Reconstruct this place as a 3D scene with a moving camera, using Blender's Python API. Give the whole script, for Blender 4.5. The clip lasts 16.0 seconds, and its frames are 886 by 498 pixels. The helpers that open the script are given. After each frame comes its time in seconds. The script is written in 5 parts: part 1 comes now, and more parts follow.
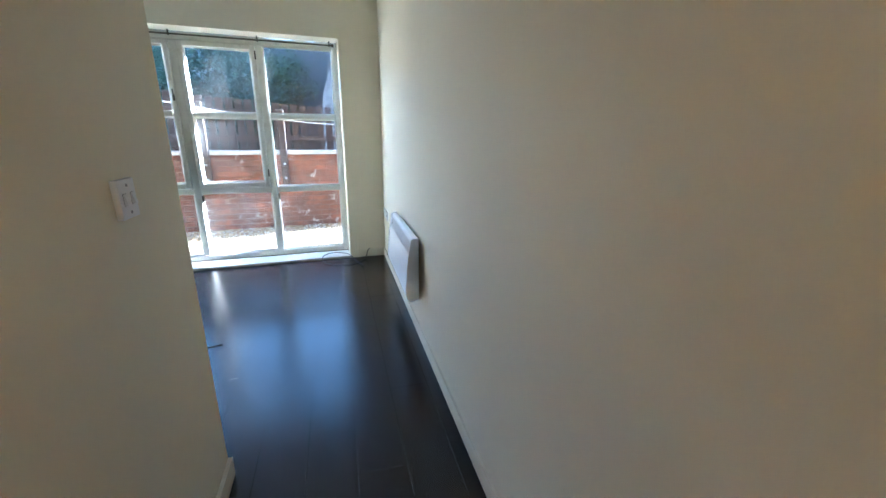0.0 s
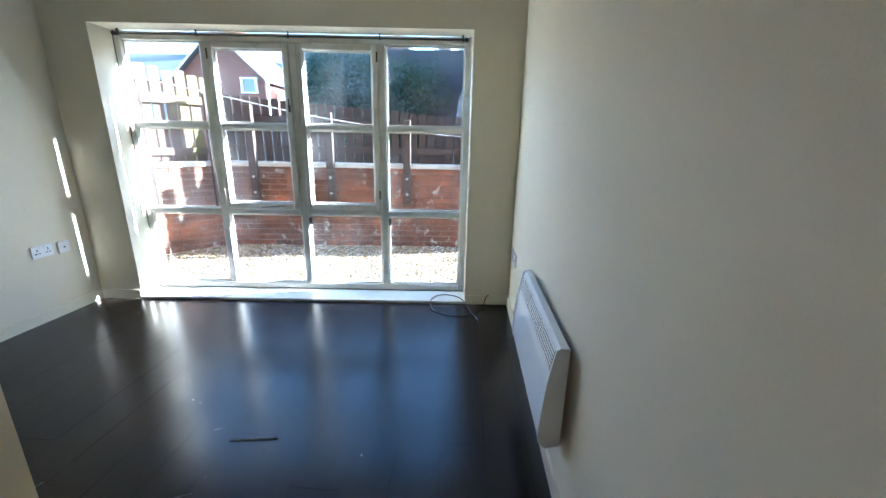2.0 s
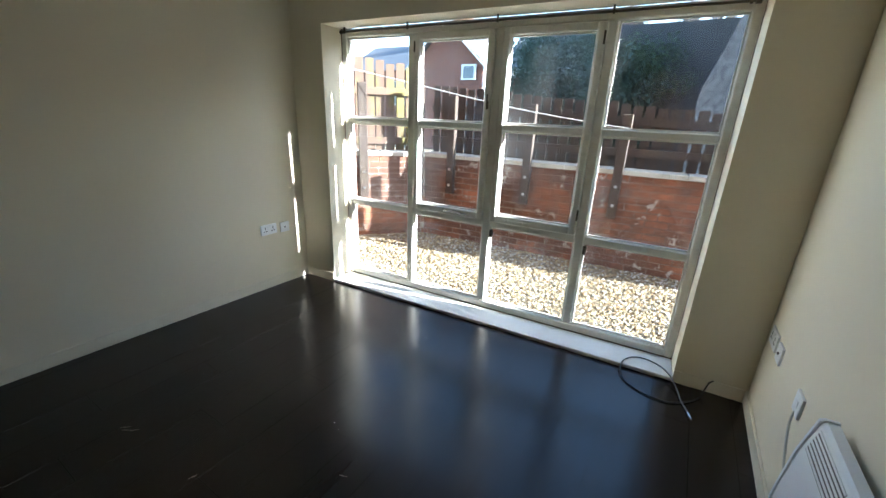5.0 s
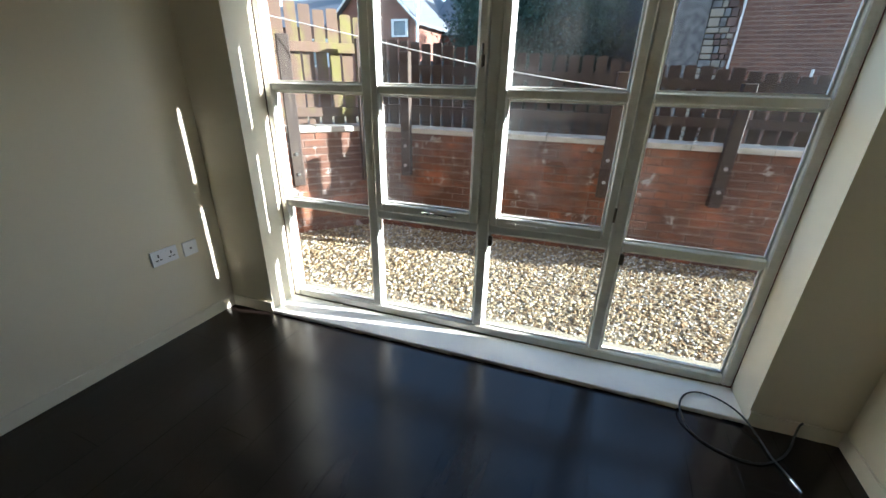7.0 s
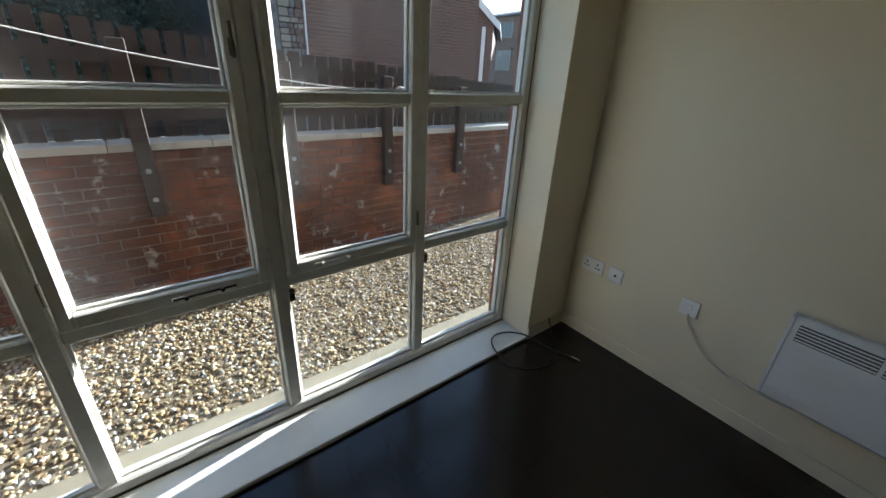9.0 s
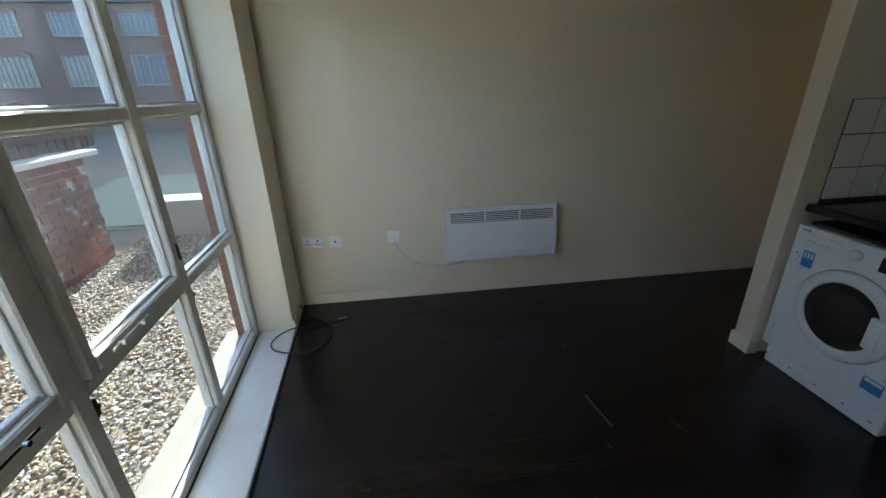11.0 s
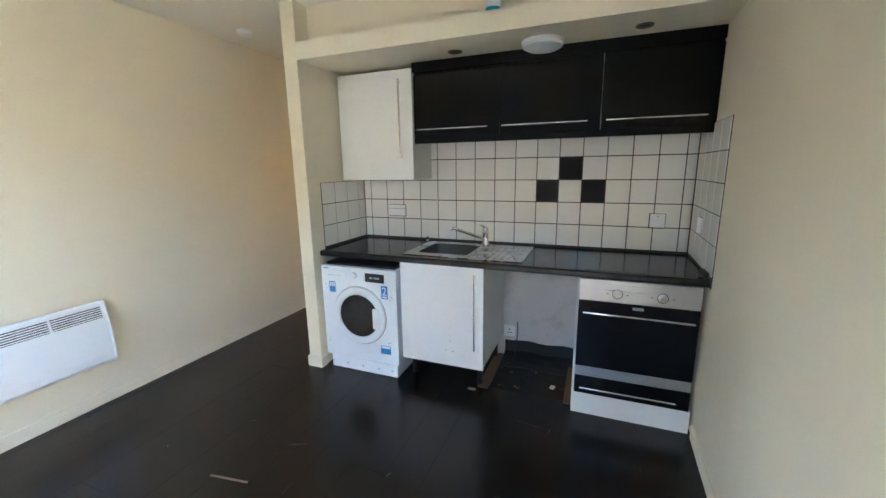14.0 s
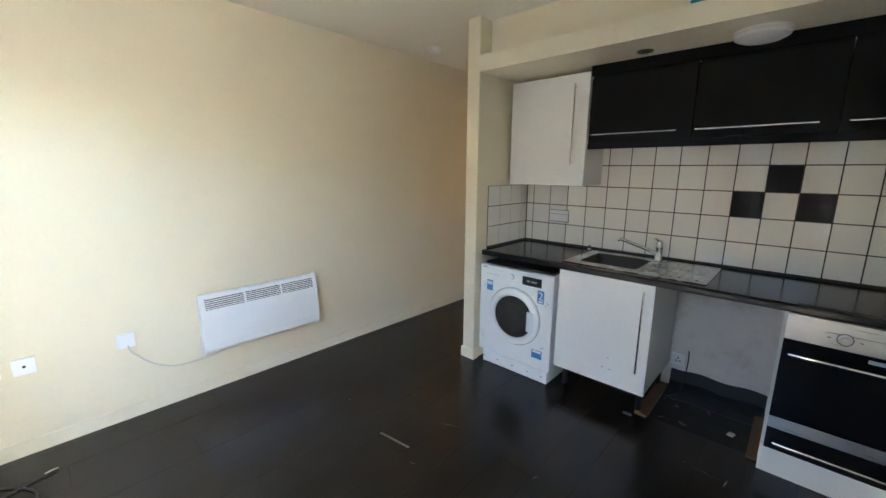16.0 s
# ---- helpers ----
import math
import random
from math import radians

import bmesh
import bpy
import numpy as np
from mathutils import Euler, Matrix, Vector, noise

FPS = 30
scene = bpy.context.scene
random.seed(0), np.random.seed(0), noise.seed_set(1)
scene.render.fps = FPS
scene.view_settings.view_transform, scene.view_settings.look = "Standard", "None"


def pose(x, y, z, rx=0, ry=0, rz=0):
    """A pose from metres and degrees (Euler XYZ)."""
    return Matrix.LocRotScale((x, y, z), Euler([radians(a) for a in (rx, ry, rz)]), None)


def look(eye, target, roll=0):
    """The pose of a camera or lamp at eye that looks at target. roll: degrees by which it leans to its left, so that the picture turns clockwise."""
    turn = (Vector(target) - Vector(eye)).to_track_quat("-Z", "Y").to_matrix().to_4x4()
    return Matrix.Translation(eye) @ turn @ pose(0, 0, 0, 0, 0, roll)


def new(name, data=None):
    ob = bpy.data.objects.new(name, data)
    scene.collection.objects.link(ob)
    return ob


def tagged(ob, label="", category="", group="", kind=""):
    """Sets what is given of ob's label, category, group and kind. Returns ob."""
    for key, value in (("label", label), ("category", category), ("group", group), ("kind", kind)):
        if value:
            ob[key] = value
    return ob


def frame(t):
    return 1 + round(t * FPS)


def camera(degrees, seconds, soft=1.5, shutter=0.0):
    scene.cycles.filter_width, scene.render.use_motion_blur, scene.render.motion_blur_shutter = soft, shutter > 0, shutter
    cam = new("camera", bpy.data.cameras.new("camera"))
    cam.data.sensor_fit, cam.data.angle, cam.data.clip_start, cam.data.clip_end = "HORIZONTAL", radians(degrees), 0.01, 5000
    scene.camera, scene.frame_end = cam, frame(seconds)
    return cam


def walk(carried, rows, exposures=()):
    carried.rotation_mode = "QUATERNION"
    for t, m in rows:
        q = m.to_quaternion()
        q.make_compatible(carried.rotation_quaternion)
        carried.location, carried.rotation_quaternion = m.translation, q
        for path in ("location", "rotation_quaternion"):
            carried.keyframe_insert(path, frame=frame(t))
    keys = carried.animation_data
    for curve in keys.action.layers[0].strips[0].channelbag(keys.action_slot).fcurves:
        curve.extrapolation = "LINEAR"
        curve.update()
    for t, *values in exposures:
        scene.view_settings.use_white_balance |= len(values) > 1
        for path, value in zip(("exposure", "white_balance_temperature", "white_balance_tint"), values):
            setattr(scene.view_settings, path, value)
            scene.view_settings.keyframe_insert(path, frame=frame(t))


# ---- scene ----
cam = camera(97.4, 16.0)
PATH = [
    (0, (-0.454, -4.036, 1.274), (0.055, -2.189, 0.698), 0.6),
    (0.5, (-0.409, -3.802, 1.303), (-0.117, -1.893, 0.784), -1.4),
    (1, (-0.357, -3.554, 1.306), (-0.214, -1.638, 0.749), -2.1),
    (1.5, (-0.318, -3.284, 1.328), (-0.327, -1.379, 0.718), 1.0),
    (2, (-0.375, -3.056, 1.34), (-0.48, -1.136, 0.791), 1.1),
    (2.5, (-0.428, -2.821, 1.461), (-0.717, -0.951, 0.814), 0.7),
    (3, (-0.471, -2.663, 1.477), (-1.179, -0.902, 0.847), 2.0),
    (3.5, (-0.466, -2.615, 1.488), (-1.609, -1.092, 0.876), 1.5),
    (6, (-0.745, -2.193, 1.442), (-1.599, -0.519, 0.758), 1.7),
    (6.5, (-0.96, -2.005, 1.439), (-1.794, -0.346, 0.696), 0.4),
    (7, (-1.182, -1.826, 1.455), (-1.861, -0.123, 0.657), 1.3),
    (7.5, (-1.474, -1.679, 1.474), (-1.657, 0.166, 0.725), 1.2),
    (8, (-1.653, -1.567, 1.486), (-1.495, 0.25, 0.666), -0.1),
    (10.5, (-2.527, -0.915, 1.458), (-0.638, -0.771, 0.818), 0.3),
    (11, (-2.65, -0.75, 1.436), (-0.807, -0.969, 0.694), -1.6),
    (11.5, (-2.69, -0.635, 1.436), (-0.97, -1.305, 0.662), 1.5),
    (12, (-2.749, -0.49, 1.399), (-1.248, -1.622, 0.716), 0.3),
    (12.5, (-2.774, -0.507, 1.398), (-1.54, -1.958, 0.786), 0.1),
    (13, (-2.799, -0.499, 1.411), (-1.836, -2.164, 0.862), 0.3),
    (13.5, (-2.828, -0.508, 1.423), (-2.053, -2.281, 0.916), -0.4),
    (14, (-2.869, -0.523, 1.453), (-2.148, -2.344, 1.048), -0.8),
    (14.5, (-2.883, -0.553, 1.458), (-2.223, -2.4, 1.067), -1.4),
    (15, (-2.851, -0.525, 1.477), (-2.088, -2.335, 1.1), -1.4),
    (15.5, (-2.79, -0.458, 1.487), (-1.706, -2.094, 1.102), -0.3),
    (16, (-2.797, -0.413, 1.476), (-1.464, -1.85, 1.081), 0.4),
]
EXPOSURE = [(0, 4.69, 4760, 10), (1.5, 4.38, 4810, 10), (2.5, 3.83, 5010, 10), (3.5, 3.50, 5300, 10), (6, 3.40, 5550, 10), (6.5, 3.20, 5550, 10), (7, 2.80, 5650, 10), (8, 2.12, 5900, 10),
            (10.5, 2.48, 5400, 10), (11, 2.78, 5400, 10), (11.5, 3.23, 5400, 10), (12, 3.59, 5510, 12), (13, 4.75, 5510, 12), (13.5, 5.23, 5460, 12), (14, 5.18, 5460, 12), (14.5, 5.03, 5560, 12), (15.2, 4.88, 5610, 12), (16, 4.78, 5610, 12)]
walk(cam, [(t, look(e, g, r)) for t, e, g, r in PATH], EXPOSURE)

# ---- light ----
SUN_AZ, SUN_EL = 12.5, 17.0          # degrees from +x towards +y, and above the horizon
world = bpy.data.worlds.new("world")
scene.world = world
world.use_nodes = True
sky = world.node_tree.nodes.new("ShaderNodeTexSky")
sky.sky_type, sky.sun_disc = "NISHITA", False
sky.sun_elevation, sky.sun_rotation = radians(SUN_EL), radians(90 - SUN_AZ)
world.node_tree.links.new(sky.outputs[0], world.node_tree.nodes["Background"].inputs[0])
world.node_tree.nodes["Background"].inputs[1].default_value = 0.115
sun = new("sun", bpy.data.lights.new("sun", "SUN"))
sun.data.energy, sun.data.angle, sun.data.color = 5.0, radians(0.55), (1.0, 0.95, 0.88)
sun_from = Vector((math.cos(radians(SUN_AZ)) * math.cos(radians(SUN_EL)), math.sin(radians(SUN_AZ)) * math.cos(radians(SUN_EL)), math.sin(radians(SUN_EL))))
sun.matrix_world = look(sun_from * 20, (0, 0, 0))

# ---- materials ----
def nodes_of(m):
    m.use_nodes = True
    return m.node_tree.nodes, m.node_tree.links, m.node_tree.nodes["Principled BSDF"]


def mat(name, color, rough=0.5, metal=0.0, var=0.08, scale=6.0, bump=0.15, bscale=90.0, stretch=(1, 1, 1), island=0.0, per_object=0.0,
        stain=None, stain_amount=0.0, stain_scale=1.5, edge=(0.52, 0.68), second_stain=None, rough_var=0.08, coat=0.0, trans=0.0):
    """A procedural surface: base colour with grain and broad variation, optional stains, roughness variation and fine relief."""
    m = bpy.data.materials.new(name)
    n, l, p = nodes_of(m)
    tc, mp = n.new("ShaderNodeTexCoord"), n.new("ShaderNodeMapping")
    geo = n.new("ShaderNodeNewGeometry")
    mp.inputs["Scale"].default_value = stretch
    l.new(geo.outputs["Position"], mp.inputs["Vector"])
    broad, fine = n.new("ShaderNodeTexNoise"), n.new("ShaderNodeTexNoise")
    for t, s, d in ((broad, scale, 4), (fine, bscale, 3)):
        t.inputs["Scale"].default_value, t.inputs["Detail"].default_value = s, d
        l.new(mp.outputs[0], t.inputs["Vector"])
    hsv = n.new("ShaderNodeHueSaturation")
    hsv.inputs["Color"].default_value = (*color, 1)
    add = n.new("ShaderNodeMath")
    add.operation = "MULTIPLY_ADD"
    l.new(broad.outputs["Fac"], add.inputs[0])
    add.inputs[1].default_value, add.inputs[2].default_value = 2 * var, 1 - var
    last = add.outputs[0]
    second = n.new("ShaderNodeMath")
    second.operation = "MULTIPLY_ADD"
    l.new(fine.outputs["Fac"], second.inputs[0])
    second.inputs[1].default_value = var
    l.new(last, second.inputs[2])
    last = second.outputs[0]
    for amount, src in ((island, geo.outputs["Random Per Island"]), (per_object, n.new("ShaderNodeObjectInfo").outputs["Random"])):
        if amount:
            k = n.new("ShaderNodeMath")
            k.operation = "MULTIPLY_ADD"
            l.new(src, k.inputs[0])
            k.inputs[1].default_value, k.inputs[2].default_value = 2 * amount, -amount
            s = n.new("ShaderNodeMath")
            l.new(k.outputs[0], s.inputs[0])
            l.new(last, s.inputs[1])
            last = s.outputs[0]
    l.new(last, hsv.inputs["Value"])
    out = hsv.outputs[0]
    stains = [(stain, stain_amount, stain_scale, edge)] if stain else []
    if second_stain:
        stains.append(second_stain)
    for tint, amount, size, (low, high) in stains:
        sn, ramp, mix = n.new("ShaderNodeTexNoise"), n.new("ShaderNodeValToRGB"), n.new("ShaderNodeMix")
        sn.inputs["Scale"].default_value, sn.inputs["Detail"].default_value, sn.inputs["Roughness"].default_value = size, 8, 0.7
        l.new(mp.outputs[0], sn.inputs["Vector"])
        ramp.color_ramp.elements[0].position, ramp.color_ramp.elements[1].position = low, high
        l.new(sn.outputs["Fac"], ramp.inputs[0])
        k = n.new("ShaderNodeMath")
        k.operation = "MULTIPLY"
        l.new(ramp.outputs[0], k.inputs[0])
        k.inputs[1].default_value = amount
        mix.data_type = "RGBA"
        l.new(k.outputs[0], mix.inputs[0])
        l.new(out, mix.inputs[6])
        mix.inputs[7].default_value = (*tint, 1)
        out = mix.outputs[2]
    l.new(out, p.inputs["Base Color"])
    r = n.new("ShaderNodeMath")
    r.operation, r.use_clamp = "MULTIPLY_ADD", True
    l.new(broad.outputs["Fac"], r.inputs[0])
    r.inputs[1].default_value, r.inputs[2].default_value = 2 * rough_var, rough - rough_var
    l.new(r.outputs[0], p.inputs["Roughness"])
    p.inputs["Metallic"].default_value = metal
    p.inputs["Coat Weight"].default_value = coat
    if bump:
        b = n.new("ShaderNodeBump")
        b.inputs["Strength"].default_value, b.inputs["Distance"].default_value = bump, 0.004
        l.new(fine.outputs["Fac"], b.inputs["Height"])
        l.new(b.outputs[0], p.inputs["Normal"])
    return m


def glass_material(name, tint=(0.93, 0.96, 0.95), dirt=0.05):
    """Thin window glass: clear, with a Fresnel gloss and a slight film of dust."""
    m = bpy.data.materials.new(name)
    n, l, p = nodes_of(m)
    n.remove(p)
    clear, gloss, film = n.new("ShaderNodeBsdfTransparent"), n.new("ShaderNodeBsdfGlossy"), n.new("ShaderNodeBsdfDiffuse")
    clear.inputs[0].default_value = (*tint, 1)
    gloss.inputs["Roughness"].default_value = 0.02
    film.inputs[0].default_value = (0.75, 0.74, 0.70, 1)
    noise_t, ramp = n.new("ShaderNodeTexNoise"), n.new("ShaderNodeMath")
    geo = n.new("ShaderNodeNewGeometry")
    l.new(geo.outputs["Position"], noise_t.inputs["Vector"])
    noise_t.inputs["Scale"].default_value, noise_t.inputs["Detail"].default_value = 2.2, 6
    ramp.operation, ramp.use_clamp = "MULTIPLY_ADD", True
    l.new(noise_t.outputs["Fac"], ramp.inputs[0])
    ramp.inputs[1].default_value, ramp.inputs[2].default_value = dirt * 4, -dirt * 1.6
    dusty, mix, face = n.new("ShaderNodeMixShader"), n.new("ShaderNodeMixShader"), n.new("ShaderNodeLayerWeight")
    l.new(ramp.outputs[0], dusty.inputs[0])
    l.new(clear.outputs[0], dusty.inputs[1])
    haze, veil = n.new("ShaderNodeBsdfTranslucent"), n.new("ShaderNodeMixShader")
    haze.inputs[0].default_value = (0.85, 0.83, 0.78, 1)
    veil.inputs[0].default_value = 0.4
    l.new(film.outputs[0], veil.inputs[1])
    l.new(haze.outputs[0], veil.inputs[2])
    l.new(veil.outputs[0], dusty.inputs[2])
    power, gain = n.new("ShaderNodeMath"), n.new("ShaderNodeMath")
    power.operation, gain.operation = "POWER", "MULTIPLY_ADD"
    l.new(face.outputs["Facing"], power.inputs[0])
    power.inputs[1].default_value = 5.0
    l.new(power.outputs[0], gain.inputs[0])
    gain.inputs[1].default_value, gain.inputs[2].default_value = 0.85, 0.035
    l.new(gain.outputs[0], mix.inputs[0])
    l.new(dusty.outputs[0], mix.inputs[1])
    l.new(gloss.outputs[0], mix.inputs[2])
    l.new(mix.outputs[0], n["Material Output"].inputs[0])
    return m


def lamp_material(name, color, strength):
    m = bpy.data.materials.new(name)
    n, l, p = nodes_of(m)
    p.inputs["Base Color"].default_value = (0.8, 0.8, 0.78, 1)
    p.inputs["Emission Color"].default_value = (*color, 1)
    p.inputs["Emission Strength"].default_value = strength
    return m


PAINT = mat("magnolia_wall_paint", (0.77, 0.705, 0.545), 0.62, var=0.025, scale=1.2, bump=0.10, bscale=160, stain=(0.68, 0.62, 0.50), stain_amount=0.2, stain_scale=1.1)
CEILING = mat("ceiling_paint", (0.80, 0.775, 0.69), 0.7, var=0.02, scale=1.0, bump=0.06, bscale=120)
TRIM = mat("cream_trim_paint", (0.78, 0.725, 0.58), 0.4, var=0.03, scale=4, bump=0.05, bscale=60, stain=(0.55, 0.46, 0.3), stain_amount=0.2, stain_scale=5)
WHITE_TRIM = mat("white_gloss_paint", (0.80, 0.79, 0.74), 0.32, var=0.03, scale=5, bump=0.06, bscale=70, stain=(0.62, 0.58, 0.47), stain_amount=0.25, stain_scale=4)
FRAME = mat("window_frame_paint", (0.80, 0.785, 0.71), 0.42, var=0.04, scale=8, bump=0.12, bscale=70, stain=(0.42, 0.37, 0.27), stain_amount=0.3, stain_scale=9)
PLANK = mat("dark_laminate", (0.0092, 0.0066, 0.0054), 0.245, var=0.3, scale=1.6, bump=0.05, bscale=26, stretch=(5, 0.6, 5), per_object=0.22, rough_var=0.06,
            stain=(0.030, 0.0185, 0.0122), stain_amount=0.8, stain_scale=0.9, edge=(0.36, 0.80))
SUBFLOOR = mat("dirty_subfloor", (0.006, 0.005, 0.0045), 0.6, var=0.4, scale=9, bump=0.5, bscale=35, stain=(0.05, 0.034, 0.022), stain_amount=0.4, stain_scale=7)
BATTEN = mat("bare_batten", (0.13, 0.075, 0.042), 0.7, var=0.25, scale=20, bump=0.3, bscale=60)
SWITCH = mat("white_plastic", (0.84, 0.85, 0.86), 0.35, var=0.02, scale=20, bump=0.0)
DARK = mat("black_plastic", (0.014, 0.014, 0.015), 0.35, var=0.1, scale=20, bump=0.0)
HEATER = mat("heater_enamel", (0.82, 0.85, 0.88), 0.33, var=0.02, scale=6, bump=0.02)
GRILLE = mat("grille_shadow", (0.10, 0.10, 0.105), 0.6, var=0.05, bump=0.0)
GREYLINE = mat("grey_print", (0.35, 0.36, 0.38), 0.5, var=0.03, bump=0.0)
TILE = mat("white_glazed_tile", (0.84, 0.82, 0.77), 0.12, var=0.02, scale=7, bump=0.03, bscale=20, per_object=0.025, rough_var=0.03)
BLACK_TILE = mat("black_glazed_tile", (0.012, 0.012, 0.013), 0.12, var=0.05, scale=7, bump=0.03, bscale=20)
GROUT = mat("dark_grout", (0.042, 0.038, 0.034), 0.9, var=0.2, scale=20, bump=0.2, bscale=120)
CAB_WHITE = mat("white_gloss_laminate", (0.86, 0.865, 0.855), 0.2, var=0.02, scale=3, bump=0.02, bscale=20)
CARCASS = mat("cabinet_board", (0.72, 0.71, 0.67), 0.4, var=0.03, scale=5, bump=0.04)
CAB_BLACK = mat("black_gloss_laminate", (0.009, 0.009, 0.010), 0.13, var=0.1, scale=3, bump=0.015, bscale=15, rough_var=0.04)
WORKTOP = mat("dark_grey_worktop", (0.015, 0.015, 0.016), 0.15, var=0.25, scale=60, bump=0.03, bscale=300, rough_var=0.05)
CHROME = mat("chrome", (0.72, 0.72, 0.73), 0.12, 1.0, var=0.03, bump=0.0, rough_var=0.05)
STEEL = mat("brushed_steel", (0.50, 0.50, 0.51), 0.30, 1.0, var=0.06, scale=4, bump=0.05, bscale=120, stretch=(1, 40, 40), rough_var=0.08)
SINK = mat("stainless_sink", (0.60, 0.60, 0.61), 0.26, 1.0, var=0.05, scale=8, bump=0.08, bscale=80, rough_var=0.1, stain=(0.42, 0.40, 0.36), stain_amount=0.4, stain_scale=12)
# the shade inside the sink bowl is put into this near-black colour
BOWL = mat("shaded_sink_bowl", (0.016, 0.016, 0.017), 0.35, 0.0, var=0.2, scale=10, bump=0.05)
FLEX = mat("pale_flex", (0.56, 0.55, 0.50), 0.5, bump=0.0)
BRONZE = mat("bronze_fitting", (0.10, 0.085, 0.065), 0.4, 0.6, var=0.2, scale=40, bump=0.1)
OVEN_GLASS = mat("black_oven_glass", (0.007, 0.007, 0.009), 0.07, var=0.1, scale=4, bump=0.0, rough_var=0.03)
APPLIANCE = mat("appliance_white", (0.84, 0.87, 0.90), 0.3, var=0.015, scale=4, bump=0.02)
STICKER = mat("blue_sticker", (0.05, 0.24, 0.58), 0.4, var=0.05, scale=30, bump=0.0)
RUBBER = mat("dark_drum", (0.03, 0.03, 0.032), 0.3, var=0.2, scale=15, bump=0.05)
PLASTER = mat("bare_plaster", (0.62, 0.59, 0.55), 0.8, var=0.08, scale=4, bump=0.25, bscale=70, stain=(0.40, 0.35, 0.29), stain_amount=0.5, stain_scale=5)
BLUE = mat("blue_liquid_plastic", (0.03, 0.30, 0.45), 0.2, var=0.05, scale=30, bump=0.0)
BRICK = mat("red_brick", (0.25, 0.092, 0.044), 0.88, var=0.25, scale=12, bump=0.6, bscale=110, per_object=0.26, stain=(0.065, 0.038, 0.027), stain_amount=0.7, stain_scale=1.6, edge=(0.40, 0.52),
            second_stain=((0.46, 0.43, 0.39), 0.8, 6.5, (0.585, 0.64)))


def brick_pattern(name, color, mortar, dark, course=0.075):
    """Brickwork for walls that stay far off: courses by height, along the wall by x + y."""
    m = mat(name, color, 0.88, var=0.2, scale=1.1, bump=0.3, bscale=60)
    n, l, p = nodes_of(m)
    geo, sep, add, com, tex, mix = (n.new("ShaderNode" + k) for k in ("NewGeometry", "SeparateXYZ", "Math", "CombineXYZ", "TexBrick", "Mix"))
    l.new(geo.outputs["Position"], sep.inputs[0])
    l.new(sep.outputs[0], add.inputs[0])
    l.new(sep.outputs[1], add.inputs[1])
    l.new(add.outputs[0], com.inputs[0])
    l.new(sep.outputs[2], com.inputs[1])
    l.new(com.outputs[0], tex.inputs["Vector"])
    for key, v in (("Scale", 1.0), ("Brick Width", 3 * course), ("Row Height", course), ("Mortar Size", 0.006), ("Bias", -0.1)):
        tex.inputs[key].default_value = v
    tex.inputs["Color1"].default_value, tex.inputs["Color2"].default_value, tex.inputs["Mortar"].default_value = (*color, 1), (*dark, 1), (*mortar, 1)
    mix.data_type, mix.blend_type = "RGBA", "MULTIPLY"
    mix.inputs[0].default_value = 0.6
    old = p.inputs["Base Color"].links[0].from_socket
    l.new(tex.outputs["Color"], mix.inputs[6])
    bright = n.new("ShaderNodeMix")
    bright.data_type, bright.blend_type = "RGBA", "DIVIDE"
    bright.inputs[0].default_value = 1.0
    l.new(old, bright.inputs[6])
    bright.inputs[7].default_value = (*color, 1)
    l.new(bright.outputs[2], mix.inputs[7])
    l.new(mix.outputs[2], p.inputs["Base Color"])
    b = n.new("ShaderNodeBump")
    b.inputs["Strength"].default_value, b.inputs["Distance"].default_value, b.invert = 0.6, 0.008, True
    l.new(tex.outputs["Fac"], b.inputs["Height"])
    l.new(b.outputs[0], p.inputs["Normal"])
    return m


BRICK_FAR = brick_pattern("red_brickwork", (0.20, 0.076, 0.048), (0.20, 0.15, 0.115), (0.14, 0.05, 0.035))
BRICK_BARN = brick_pattern("weathered_brickwork", (0.17, 0.080, 0.052), (0.24, 0.18, 0.14), (0.105, 0.046, 0.033), 0.065)
BRICK_MILL = brick_pattern("sooty_brickwork", (0.17, 0.105, 0.085), (0.20, 0.17, 0.14), (0.12, 0.075, 0.065))
MORTAR = mat("lime_mortar", (0.25, 0.19, 0.15), 0.95, var=0.2, scale=14, bump=0.5, bscale=90, stain=(0.08, 0.055, 0.045), stain_amount=0.8, stain_scale=1.3, edge=(0.44, 0.62),
             second_stain=((0.46, 0.43, 0.39), 0.8, 6.5, (0.56, 0.63)))
COPING = mat("stone_coping", (0.50, 0.47, 0.40), 0.85, var=0.15, scale=8, bump=0.4, bscale=80, stain=(0.24, 0.24, 0.16), stain_amount=0.6, stain_scale=6)
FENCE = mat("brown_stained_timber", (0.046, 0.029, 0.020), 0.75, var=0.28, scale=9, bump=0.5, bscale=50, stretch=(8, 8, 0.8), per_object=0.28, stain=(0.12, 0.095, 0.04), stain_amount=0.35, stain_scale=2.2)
# mossy boards of the return; sunlight put into a base twice FENCE's
MOSSY_SUNLIT = mat("sunlit_mossy_timber", (0.095, 0.056, 0.036), 0.8, var=0.28, scale=9, bump=0.5, bscale=50, stretch=(3, 3, 0.9), per_object=0.22, stain=(0.16, 0.15, 0.030), stain_amount=0.75, stain_scale=1.4, edge=(0.50, 0.60))
GRAVEL = mat("pale_gravel", (0.36, 0.28, 0.155), 0.8, var=0.2, scale=30, bump=0.3, bscale=200, island=0.5)
GRAVEL_PALE = mat("white_gravel", (0.50, 0.47, 0.40), 0.8, var=0.2, scale=30, bump=0.3, bscale=200, island=0.35)
GRAVEL_BROWN = mat("brown_gravel", (0.20, 0.125, 0.055), 0.8, var=0.2, scale=30, bump=0.3, bscale=200, island=0.45)
